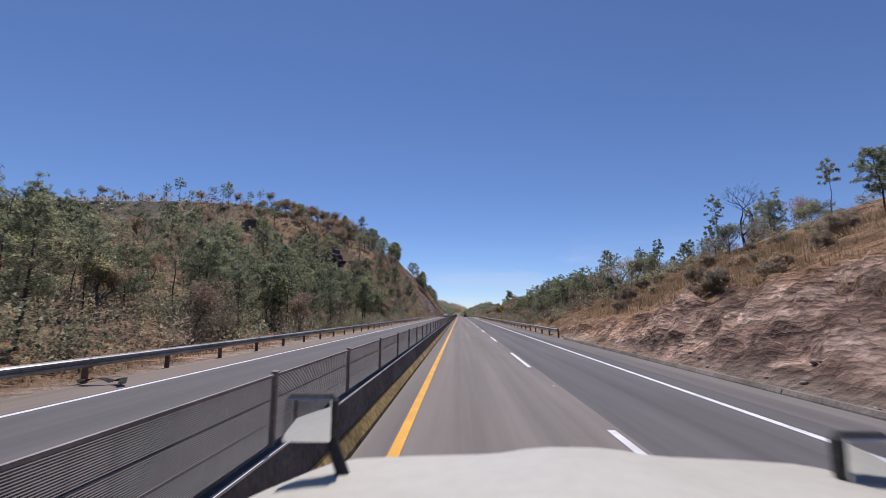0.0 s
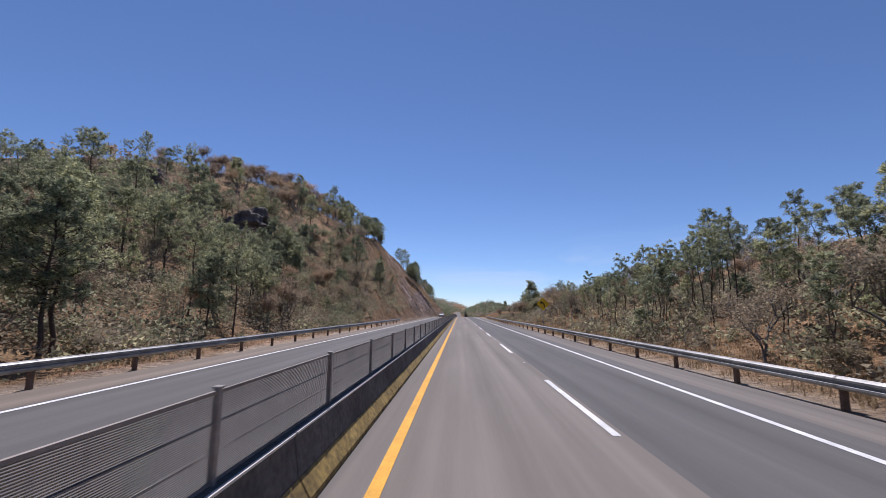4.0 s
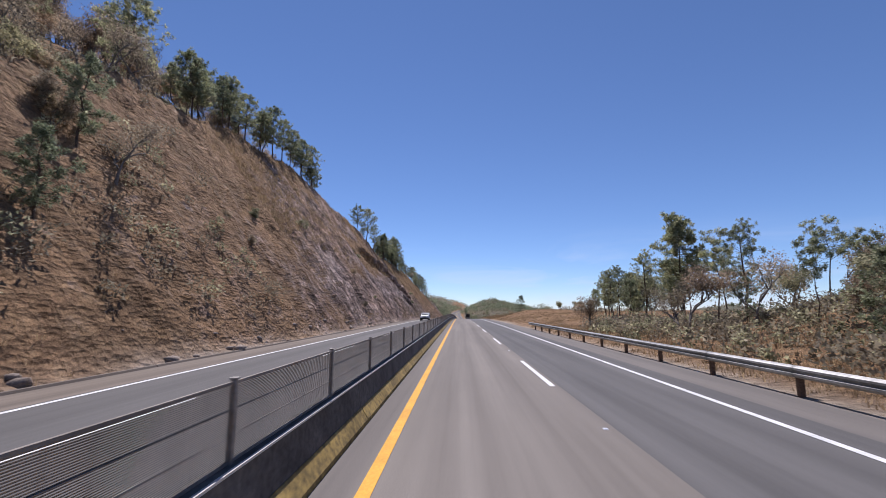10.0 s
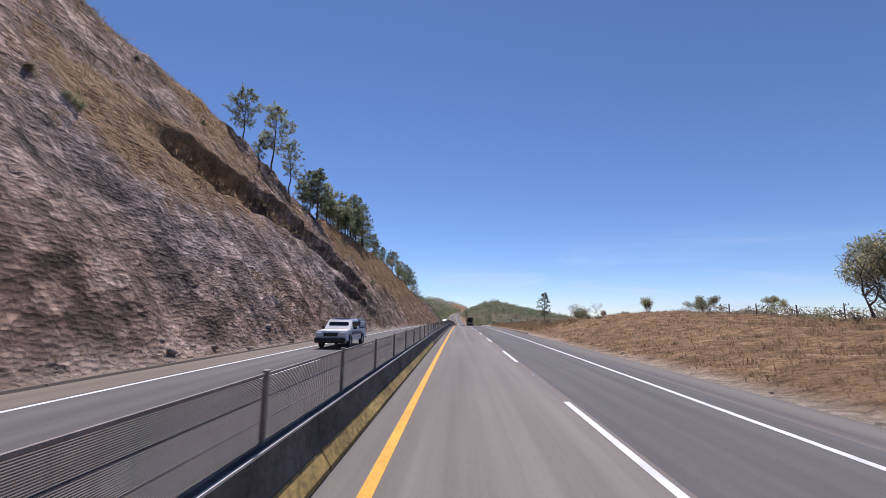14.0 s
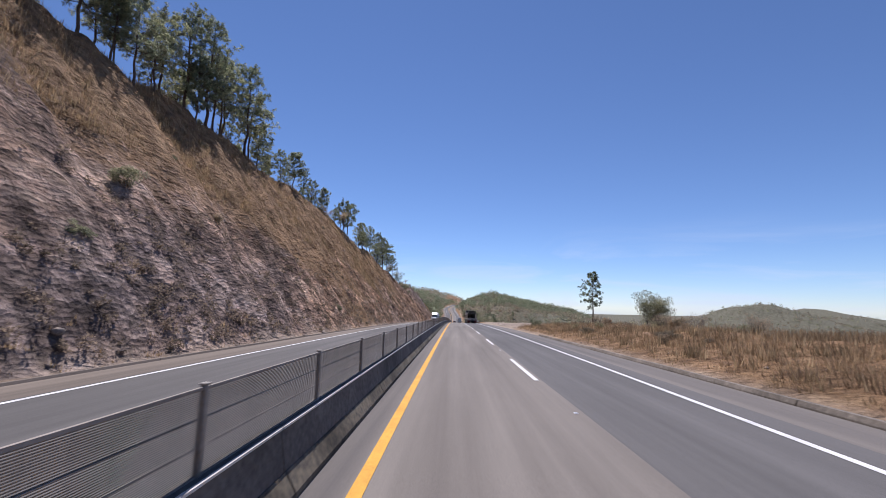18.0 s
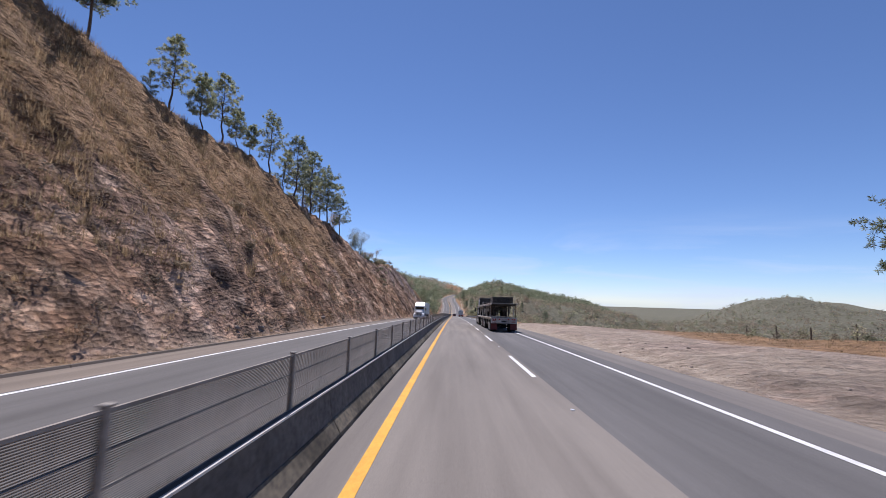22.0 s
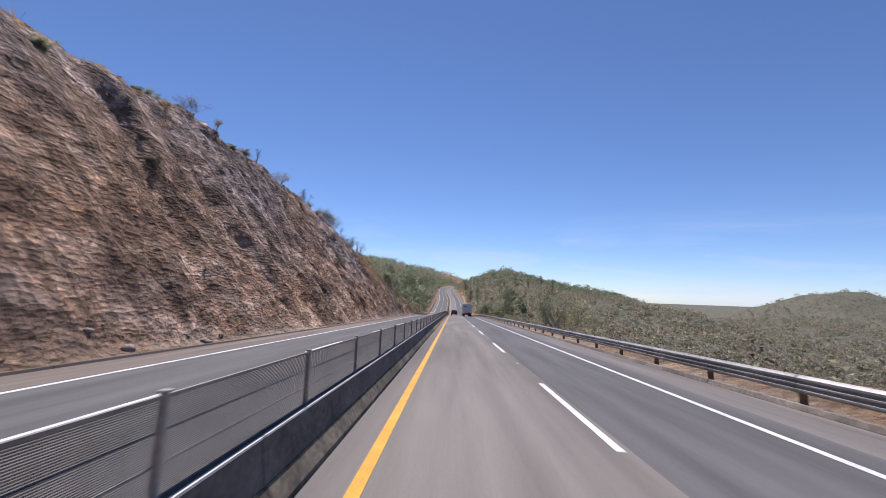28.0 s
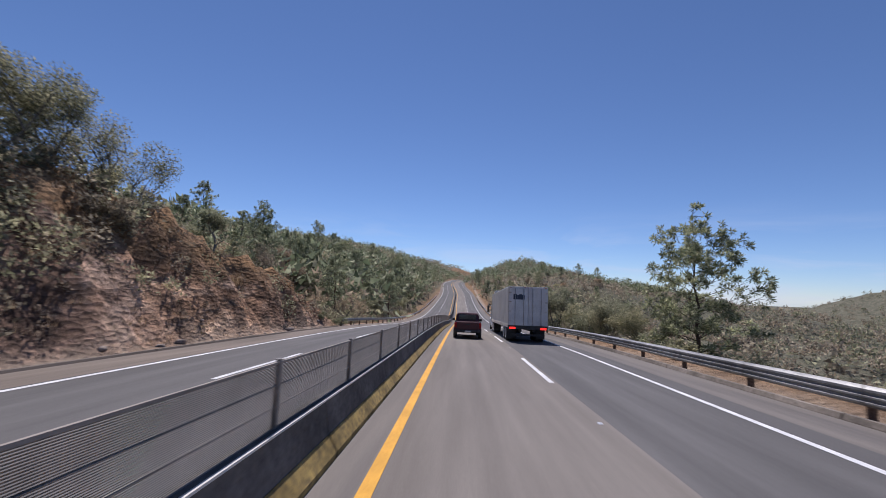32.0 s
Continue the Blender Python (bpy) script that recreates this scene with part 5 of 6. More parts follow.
stuff("dry_grass", tufts(91, 48000, ((0.28, 9.6, 40, 195, 345), (0.03, 26, 45, 345, 430), (0.1, 12, 36, -10, 60), (0.2, 9.5, 34, 36, 140), (0.08, 9.2, 13, 60, 200), (0.08, -30, -20, 285, 345), (0.13, -30, -14, 345, 410), (0.1, -34, -13, 110, 200),
                                     (0.04, -30, -13, 410, 620), (0.06, -13.5, -12.2, -10, 620)), 0.2, 11), "straw", "dry straw-coloured grass on the verges and slopes", "grass")


stuff("tall_dry_grass", tufts(92, 29000, ((0.12, 13, 27, -6, 46), (0.22, 10.5, 34, 268, 345), (0.1, 10, 30, 50, 190), (0.25, -32, -20.5, 285, 345), (0.35, -32, -15, 345, 415), (0.25, -36, -20, 165, 285), (0.04, -28, -14, 415, 580), (0.06, -28, -14, 580, 640)), 0.45, 14), "straw", "tall straw-coloured grass hanging on the cutting", "grass")


slope_areas = ((0.12, -16, -12.4, 235, 300), (0.06, -30, -17, 262, 300), (0.24, -18, -12.4, 295, 420), (0.05, -22, -12.6, 420, 560), (0.3, -26, -12.8, 565, 640))
stuff("slope_brush", scrub(83, 4200, slope_areas, 0.18, 0.5, 34, 0.085), "brush", "grey-brown dry brush clinging to the cutting", "undergrowth")


def stones(seed, count, areas):
    rng = np.random.default_rng(seed)
    bm = bmesh.new()
    bmesh.ops.create_icosphere(bm, subdivisions=1, radius=1)
    unit = np.array([v.co[:] for v in bm.verts])
    tri = np.array([[v.index for v in f.verts] for f in bm.faces])
    bm.free()
    vs, fs, o = [], [], 0
    for share, x0, x1, y0, y1, lo, hi in areas:
        for _ in range(int(count * share)):
            x, y = rng.uniform(x0, x1), rng.uniform(y0, y1)
            s = lo + (hi - lo) * rng.random() ** 3
            z = ground_z(x, y)
            v = unit * (1 + 0.3 * rng.normal(size=(len(unit), 1))) * s * (1, 1.3, 0.7)
            vs.append(v + (x, y, z + 0.2 * s))
            fs.append(tri + o)
            o += len(v)
    return np.concatenate(vs), np.concatenate(fs)


stuff("loose_stones", stones(95, 900, ((0.45, -13.2, -11.7, 118, 620, 0.05, 0.32), (0.25, 9.0, 10.5, -10, 45, 0.03, 0.16), (0.3, 9, 13, 195, 430, 0.02, 0.09))), "stone", "loose pale stones fallen beside the road", "stones")


# ---- a crag among the trees of the first hillside, coloured dark for a shaded recess ----
def crag_mesh(seed):
    bm = bmesh.new()
    bmesh.ops.create_icosphere(bm, subdivisions=5, radius=1)
    for v in bm.verts:
        p = v.co.copy()
        n = noise.fractal(p * 1.6 + Vector((seed, 0, 0)), 0.9, 2.1, 5) * 0.28
        step = 0.07 * math.sin(p.z * 17 + 2 * noise.noise(p * 2))
        v.co = Vector((p.x * 3.5, p.y * 7.0, p.z * 4.6)) * (1 + n + step)
    return bm_mesh(bm, "crag", M["crag"])


for k, (x, y, turn, size) in enumerate(((-44.5, 141, 62, 0.95), (-81, 161, 40, 0.95), (-57, 148, 30, 0.7))):
    thing("rock_crag", pose(x, y, ground_z(x, y) - 0.3, 0, 8, turn) @ Matrix.Scale(size, 4), "weathered rock crag coloured dark for a shaded recess in the hillside", "rock", "crags on the hillside", me=crag_mesh(k * 7.3))
# ---- vehicles ----
tyre_me = lathe("tyre", [(0.335, -0.135), (0.47, -0.145), (0.505, -0.11), (0.51, 0.0), (0.505, 0.11), (0.47, 0.145), (0.335, 0.135)], M["black"], 22)
rim_out = [(0.34, -0.135), (0.335, -0.148), (0.305, -0.125), (0.28, -0.06), (0.15, -0.05), (0.13, -0.13), (0.05, -0.145), (0.0, -0.145)]
rim_me = lathe("rim", rim_out + [(0.0, 0.02), (0.28, 0.02)], M["chrome"], 20)
small_tyre = lathe("tyre", [(0.21, -0.1), (0.34, -0.12), (0.38, -0.09), (0.385, 0.0), (0.38, 0.09), (0.34, 0.12), (0.21, 0.1)], M["black"], 18)
small_rim = lathe("rim", [(0.22, -0.1), (0.2, -0.08), (0.12, -0.05), (0.06, -0.09), (0.0, -0.09), (0.0, 0.02), (0.2, 0.02)], M["alu"], 16)


def wheel(parent, x, y, z, scale=1.0, small=False, dual=False, side=-1):
    """A wheel whose outer face looks to the given side."""
    m = pose(x, y, z, 0, 0, 0 if side < 0 else 180) @ Matrix.Scale(scale, 4)
    w = part("wheel", small_tyre if small else tyre_me, parent, m)
    part("rim", small_rim if small else rim_me, w, label="bright metal rim")
    if dual:
        part("inner_tyre", tyre_me, w, pose(0.31, 0, 0))
    return w


def slab(name, parent, lo, hi, mat, bevel=0.01, label="", taper=None):
    return part(name, box(name, lo, hi, M[mat], bevel, taper), parent, label=label)


def side_shape(name, parent, outline, x0, x1, mat, bevel=0.03, label="", lean=0.0):
    """A body cut from an outline of (y, z) and given its width in x; lean draws the upper edge in."""
    bm = bmesh.new()
    zs = [z for _, z in outline]
    lo, hi = min(zs), max(zs)
    mid = (x0 + x1) / 2
    rings = []
    for x in (x0, x1):
        rings.append([bm.verts.new((mid + (x - mid) * (1 - lean * max(0, (z - lo) / (hi - lo))), y, z)) for y, z in outline])
    bm.faces.new(rings[0])
    bm.faces.new(rings[1][::-1])
    n = len(outline)
    for i in range(n):
        bm.faces.new((rings[0][i], rings[1][i], rings[1][(i + 1) % n], rings[0][(i + 1) % n]))
    bmesh.ops.recalc_face_normals(bm, faces=bm.faces)
    if bevel:
        bmesh.ops.bevel(bm, geom=list(bm.edges), offset=bevel, segments=2, affect="EDGES", clamp_overlap=True)
    return part(name, bm_mesh(bm, name, M[mat]), parent, label=label)


def rod(name, parent, a, b, r, mat, sides=6, label=""):
    me = mesh_of(name, *tube_geo([Vector(a), Vector(b)], [r, r], sides), M[mat], True)
    return part(name, me, parent, label=label)


def flatbed(root, y0, y1, zt, wheels, reverse=False, legs=None, rear=True):
    """A flatbed trailer from its tail y0 to its nose y1 with the deck's top at zt; its parts hang under root."""
    L = y1 - y0
    bed = part("deck", box("deck", (-1.22, y0 + 0.05, zt - 0.07), (1.22, y1 - 0.05, zt), M["deck"], 0.008), root, label="grey worn deck boards")
    for k in range(7):
        x = -1.05 + k * 0.35
        part("deck_seam", box("deck_seam", (x - 0.012, y0 + 0.1, zt + 0.001), (x + 0.012, y1 - 0.1, zt + 0.006), M["alu"], 0.0), bed)
    pocket = box("stake_pocket", (-0.035, -0.05, -0.2), (0.035, 0.05, -0.02), M["alu"], 0.006)
    tape = box("reflective_tape", (-0.004, -0.16, -0.085), (0.004, 0.16, -0.035), M["tape_red"], 0.0)
    for s in (-1, 1):
        rail = part("side_rail", box("side_rail", (-0.05, y0, -0.14), (0.05, y1, 0.012), M["alu"], 0.012), root, pose(s * 1.26, 0, zt), "scuffed aluminium side rail")
        k, y = 0, y0 + 0.5
        while y < y1 - 0.3:
            part("stake_pocket", pocket, rail, pose(0.0, y, -0.01))
            if k % 3 == 1:
                part("reflective_tape", tape, rail, pose(s * 0.054, y + 0.3, 0), "red reflective tape")
            y += 0.62
            k += 1
        rod("rub_rail", rail, (s * 0.03, y0 + 0.3, -0.2), (s * 0.03, y1 - 0.3, -0.2), 0.014, "alu")
    y = y0 + 0.35
    while y < y1 - 0.2:
        slab("cross_beam", root, (-1.2, y - 0.03, zt - 0.19), (1.2, y + 0.03, zt - 0.072), "dark", 0)
        y += 0.6
    hang = [(y0 + 0.3, zt - 0.2), (y1 - 0.3, zt - 0.2), (y1 - 0.3, zt - 0.32)]
    deep = [(y1 - 0.3 * L, zt - 0.36), (y1 - 0.38 * L, zt - 0.62), (y0 + 0.12 * L, zt - 0.62), (y0 + 0.3, zt - 0.4)]
    if reverse:
        hang = [(y0 + 0.3, zt - 0.2), (y1 - 0.3, zt - 0.2), (y1 - 0.3, zt - 0.4), (y1 - 0.12 * L, zt - 0.6), (y0 + 0.4 * L, zt - 0.62), (y0 + 0.32 * L, zt - 0.36), (y0 + 0.3, zt - 0.3)]
        deep = []
    for s in (-0.5, 0.5):
        side_shape("chassis_beam", root, hang + deep, s - 0.05, s + 0.05, "dark", 0.0)
    for y in wheels:
        wz = zt - 0.85
        rod("axle", root, (-1.1, y, wz), (1.1, y, wz), 0.07, "dark")
        for s in (-1, 1):
            wheel(root, s * 1.12, y, wz, 1.0, dual=True, side=s)
            arc = [(y + 0.58 * math.cos(t), wz + 0.58 * math.sin(t)) for t in np.linspace(0.3, 2.84, 7)]
            outer = arc + [(y + 0.55 * math.cos(t), wz + 0.55 * math.sin(t)) for t in np.linspace(2.84, 0.3, 7)]
            side_shape("mudguard", root, outer, s * 0.8, s * 1.27, "dark", 0)
    if legs is not None:
        for s in (-0.75, 0.75):
            slab("landing_leg", root, (s - 0.07, legs - 0.07, zt - 1.25), (s + 0.07, legs + 0.07, zt - 0.2), "dark", 0.01)
            slab("leg_foot", root, (s - 0.14, legs - 0.16, zt - 1.28), (s + 0.14, legs + 0.16, zt - 1.24), "dark", 0.01)
        rod("leg_brace", root, (-0.75, legs, zt - 0.7), (0.75, legs, zt - 0.7), 0.03, "dark")
    for s in (-1, 1):
        yb = y0 + (5.4 if reverse else 4.35)
        rack = slab("side_rack", root, (s * 1.14 - 0.05, yb - 0.65, zt - 0.62), (s * 1.14 + 0.05, yb + 0.65, zt - 0.52), "alu", 0.03, "bare metal side rack")
        for q in (-0.6, 0.6):
            rod("rack_hanger", rack, (s * 1.12, yb + q, zt - 0.55), (s * 1.12, yb + q, zt - 0.15), 0.025, "alu")
        rod("rack_bar", rack, (s * 1.14, yb - 0.6, zt - 0.8), (s * 1.14, yb + 0.6, zt - 0.8), 0.03, "alu")
        for q in (-0.6, 0.6):
            rod("rack_bar", rack, (s * 1.14, yb + q, zt - 0.56), (s * 1.14, yb + q, zt - 0.8), 0.03, "alu")
    for s, yb in ((-1, y0 + 6.6), (1, y0 + 7.4)):
        slab("tool_box", root, (s * 0.95 - 0.22, yb - 0.5, zt - 0.78), (s * 0.95 + 0.22, yb + 0.5, zt - 0.3), "dark", 0.02, "dusty steel tool box")
    for q in (-0.25, 0.25):
        rod("air_tank", root, (q - 0.3, y0 + 3.4, zt - 0.52), (q + 0.3, y0 + 3.4, zt - 0.52), 0.13, "dark", 10)
    for s in (-1, 1):
        for yb in np.linspace(y0 + 1.0, y1 - 1.0, 5):
            rod("outrigger", root, (s * 0.5, yb, zt - 0.5), (s * 1.18, yb, zt - 0.17), 0.03, "dark", 5)
    if rear:
        plate = slab("rear_bumper", root, (-1.28, y0 - 0.05, zt - 0.56), (1.28, y0 + 0.02, zt - 0.02), "alu", 0.015, "dented aluminium rear panel with round lamps")
        disc = lathe("lamp", [(0.07, 0.0), (0.07, 0.025), (0.05, 0.035), (0.0, 0.035)], M["tail"], 12)
        for x in (-1.05, -0.84, -0.44, -0.12, 0.0, 0.12, 0.44, 0.84, 1.05):
            k = 1.0 if abs(x) > 0.3 else 0.45
            part("lamp", disc, plate, pose(x, y0 - 0.05, zt - 0.16, 0, 0, -90) @ Matrix.Scale(k, 4), "red round lamp")
        for x in (-0.95, 0.95):
            for z in (0.29, 0.45):
                part("reflective_tape", box("reflective_tape", (x - 0.2, y0 - 0.058, zt - z - 0.025), (x + 0.2, y0 - 0.05, zt - z + 0.025), M["tape_red"], 0), plate, label="red reflective tape")
        for x in (-0.3, 0.3):
            slab("bumper_rib", plate, (x - 0.04, y0 - 0.075, zt - 0.55), (x + 0.04, y0 - 0.05, zt - 0.05), "alu", 0.01)
        # raised dark slab; its colour stands in for a shaded number-plate recess
        slab("plate_recess", plate, (-0.24, y0 - 0.06, zt - 0.44), (0.24, y0 - 0.05, zt - 0.3), "dark", 0)
        for s in (-1, 1):
            slab("mudflap", root, (s * 0.95 - 0.32, y0 + 0.1, 0.18), (s * 0.95 + 0.32, y0 + 0.125, zt - 0.55), "mudflap", 0.004, "faded red rubber mudflap")


def stack(m, layers, size, label):
    """Black steel frames piled up and strapped down."""
    pile = thing("frame_stack", m, label, "cargo", "stacks of steel frames")
    w, l = size
    for k in range(layers):
        bm = bmesh.new()
        z = k * 0.14
        for x in (-w / 2, w / 2 - 0.07):
            add_box(bm, (x, -l / 2, z), (x + 0.07, l / 2, z + 0.035), 0)
            add_box(bm, (x, -l / 2, z + 0.09), (x + 0.07, l / 2, z + 0.125), 0)
        for i in range(9):
            y = -l / 2 + (l - 0.07) * i / 8
            add_box(bm, (-w / 2, y, z + 0.03), (w / 2, y + 0.07, z + 0.095), 0)
        part("frame", bm_mesh(bm, "frame", M["dark"]), pile)
    h = layers * 0.14
    for y in (-l * 0.3, 0.0, l * 0.3):
        bm = bmesh.new()
        add_box(bm, (-w / 2 - 0.02, y - 0.05, h), (w / 2 + 0.02, y + 0.05, h + 0.012), 0)
        for s in (-1, 1):
            add_box(bm, (s * (w / 2 + 0.015) - 0.006, y - 0.05, 0), (s * (w / 2 + 0.015) + 0.006, y + 0.05, h + 0.01), 0)
        part("strap", bm_mesh(bm, "strap", M["alu"]), pile, label="grey webbing strap")
    return pile


# the double flatbed lorry, its tail at y = 395.3
TX, TY = 5.02, 395.3
LORRY = frame_at(TY + 14, TX) @ pose(0, -14, 0)
lorry = thing("flatbed_lorry", LORRY, "tan and teal conventional tractor pulling two flatbed trailers", "lorry")
LOW, HIGH = 1.35, 2.75
flatbed(lorry, 0.0, 11.1, LOW, (1.25, 2.5, 8.9, 10.1))
flatbed(lorry, 11.7, 22.6, LOW, (12.9, 14.15))
slab("dolly", lorry, (-0.6, 8.9, 0.5), (0.6, 11.5, 0.78), "dark", 0.03)
rod("tow_bar", lorry, (0, 11.3, 0.62), (0, 12.6, 0.7), 0.07, "dark")


def loaded_trailer(y0, y1, axles, legs, label):
    t = thing("flatbed_trailer", LORRY, label, "trailer", "trailers carried on the lorry")
    flatbed(t, y0, y1, HIGH, axles, True, legs, False)
    return t


loaded_trailer(-0.25, 10.9, (7.95, 9.4), 2.3, "empty flatbed trailer carried piggyback on another trailer")
loaded_trailer(11.8, 22.7, (20.7, 21.9), 14.0, "empty flatbed trailer carried piggyback behind the cab")
for y in (0.65, 1.8, 5.9, 7.2, 12.3, 13.4, 17.5, 18.8):
    for s in (-1, 1):
        post = thing("stake", LORRY @ pose(s * 1.2, y, LOW), "slim upright steel stake between the stacked trailers", "stake", "stakes between the trailers",
                     me=box("stake", (-0.035, -0.035, 0), (0.035, 0.035, HIGH - LOW - 0.16), M["rust" if y < 1 else "alu"], 0.006))
stack(LORRY @ pose(0.1, 3.4, HIGH + 0.012), 5, (2.05, 3.3), "strapped stack of black steel frames on the flatbed")
stack(LORRY @ pose(0.1, 17.2, HIGH + 0.012), 3, (2.0, 4.2), "low strapped stack of black steel frames")


def tractor(cab, y, paint, stripe):
    """A conventional tractor with a sleeper; y is the rear of its frame, the nose points to +y."""
    for s in (-0.42, 0.42):
        slab("frame_rail", cab, (s - 0.05, y, 0.75), (s + 0.05, y + 6.6, 0.98), "dark", 0.01)
    body = side_shape("cab", cab, [(y + 2.0, 0.75), (y + 4.75, 0.75), (y + 4.75, 2.0), (y + 4.2, 2.86), (y + 3.6, 2.95), (y + 2.0, 2.95)], -1.2, 1.2, paint, 0.05, lean=0.04)
    roof = side_shape("roof_fairing", cab, [(y + 2.0, 2.9), (y + 4.25, 2.9), (y + 3.9, 3.2), (y + 3.0, 3.8), (y + 2.35, 4.0), (y + 2.0, 4.02)], -1.12, 1.12, paint, 0.06, "tall sloping roof fairing", 0.06)
    # flat dark panel paints the shade of an open-backed fairing
    slab("fairing_hollow", roof, (-1.0, y + 1.97, 2.97), (1.0, y + 1.99, 3.9), "dark", 0)
    hood = side_shape("bonnet", cab, [(y + 4.76, 0.9), (y + 6.75, 0.9), (y + 6.85, 1.2), (y + 6.75, 1.68), (y + 6.3, 1.82), (y + 4.76, 2.02)], -0.82, 0.82, paint, 0.08, lean=0.12)
    slab("grille", hood, (-0.5, y + 6.83, 0.95), (0.5, y + 6.89, 1.6), "chrome", 0.02, "chrome grille")
    slab("bumper", cab, (-1.2, y + 6.7, 0.35), (1.2, y + 7.0, 0.8), paint, 0.05)
    slab("windscreen", body, (-1.0, y + 4.5, 2.05), (1.0, y + 4.62, 2.75), "glass", 0.02)
    for s in (-1, 1):
        fender = side_shape("front_fender", cab, [(y + 4.85, 0.62), (y + 5.1, 1.1), (y + 5.45, 1.32), (y + 5.95, 1.32), (y + 6.5, 1.15), (y + 6.85, 0.8), (y + 6.5, 0.8), (y + 6.28, 1.0), (y + 5.9, 1.14), (y + 5.5, 1.1), (y + 5.2, 0.85), (y + 5.05, 0.62)],
                            s * 0.75, s * 1.22, paint, 0.03)
        slab("headlamp", fender, (s * 0.95 - 0.16, y + 6.78, 0.88), (s * 0.95 + 0.16, y + 6.86, 1.08), "lamp_clear", 0.02, "clear headlamp")
        wheel(cab, s * 1.08, y + 5.75, 0.52, 1.02, side=s)
        for ya in (0.45, 1.75):
            wheel(cab, s * 1.12, y + ya - 0.6, 0.52, 1.02, dual=True, side=s)
        tank = rod("fuel_tank", cab, (s * 0.92, y + 2.4, 0.62), (s * 0.92, y + 4.4, 0.62), 0.3, "chrome", 16, "polished fuel tank")
        slab("step", tank, (s * 1.22 - 0.04, y + 4.0, 0.5), (s * 1.22 + 0.04, y + 4.6, 0.54), "alu", 0.01)
        slab("skirt", cab, (s * 1.12 - 0.06, y + 2.1, 0.8), (s * 1.12 + 0.06, y + 4.8, 0.95), paint, 0.03)
        xo = s * 1.213
        door = slab("door", cab, (xo - 0.012, y + 3.45, 0.95), (xo + 0.012, y + 4.62, 2.6), paint, 0.01)
        slab("side_window", door, (s * 1.222 - 0.012, y + 3.6, 1.95), (s * 1.222 + 0.012, y + 4.5, 2.5), "glass", 0.01, "dark side window")
        slab("door_handle", door, (s * 1.235 - 0.02, y + 3.52, 1.65), (s * 1.235 + 0.02, y + 3.7, 1.69), "chrome", 0.005, "chrome handle")
        for z0, z1, mat in stripe:
            slab("stripe", cab, (s * 1.232 - 0.005, y + 2.02, z0), (s * 1.232 + 0.005, y + 4.74, z1), mat, 0, "painted side stripe")
            slab("stripe", cab, (s * 0.83 - 0.006, y + 4.8, z0 - 0.03), (s * 0.83 + 0.006, y + 6.3, z1 - 0.03), mat, 0, "painted side stripe")
        slab("mirror", cab, (s * 1.5 - 0.1, y + 4.7, 1.85), (s * 1.5 + 0.1, y + 4.82, 2.55), "dark", 0.03, "black mirror housing")
        for z in (1.9, 2.5):
            rod("mirror_arm", cab, (s * 1.15, y + 4.6, z), (s * 1.5, y + 4.76, z), 0.02, "chrome")
        rod("exhaust_pipe", cab, (s * 1.05, y + 1.9, 0.9), (s * 1.05, y + 1.9, 3.7), 0.07, "chrome", 12, "chrome exhaust pipe")
    for s in (-1, 1):
        slab("sleeper_window", cab, (s * 1.198 - 0.02, y + 2.5, 2.15), (s * 1.198 + 0.02, y + 2.85, 2.5), "glass", 0.02, "small dark sleeper window")
        for yy in (2.06, 3.36):
            slab("panel_seam", cab, (s * 1.205 - 0.012, y + yy, 0.98), (s * 1.205 + 0.012, y + yy + 0.02, 2.8), "dark", 0)
        slab("sleeper_skirt", cab, (s * 1.2 - 0.03, y + 2.05, 0.35), (s * 1.2 + 0.03, y + 4.55, 0.42), "alu", 0.01)
        rod("grab_rail", cab, (s * 1.25, y + 3.38, 1.1), (s * 1.25, y + 3.38, 2.0), 0.018, "chrome", 8)
        slab("side_marker", cab, (s * 1.23 - 0.01, y + 3.0, 1.1), (s * 1.23 + 0.01, y + 3.12, 1.16), "tail", 0.004, "small red side marker")
        slab("wheel_arch_trim", cab, (s * 1.225 - 0.02, y + 5.0, 1.1), (s * 1.225 + 0.02, y + 5.2, 1.16), "chrome", 0.01)
        slab("rear_mudflap", cab, (s * 0.95 - 0.3, y - 0.95, 0.2), (s * 0.95 + 0.3, y - 0.93, 0.95), "black", 0.004)
        slab("quarter_fender", cab, (s * 1.12 - 0.16, y - 0.75, 1.08), (s * 1.12 + 0.16, y + 1.75, 1.12), "black", 0.015)
    for x in (-0.8, -0.4, 0, 0.4, 0.8):
        slab("roof_marker", roof, (x - 0.05, y + 4.0, 3.1), (x + 0.05, y + 4.1, 3.16), "lamp_clear", 0.01, "small roof marker lamp")
    slab("sun_visor", cab, (-1.05, y + 4.45, 2.74), (1.05, y + 4.75, 2.8), "dark", 0.01)
    for k in range(7):
        x = -0.42 + 0.14 * k
        slab("grille_bar", hood, (x - 0.02, y + 6.88, 0.98), (x + 0.02, y + 6.91, 1.57), "dark", 0)
    slab("fifth_wheel", cab, (-0.5, y - 0.3, 1.0), (0.5, y + 1.4, 1.13), "dark", 0.02)
    return cab


tractor(lorry, 21.3, "tan", ((1.42, 1.58, "teal"), (1.62, 1.72, "navy"), (1.36, 1.385, "white")))


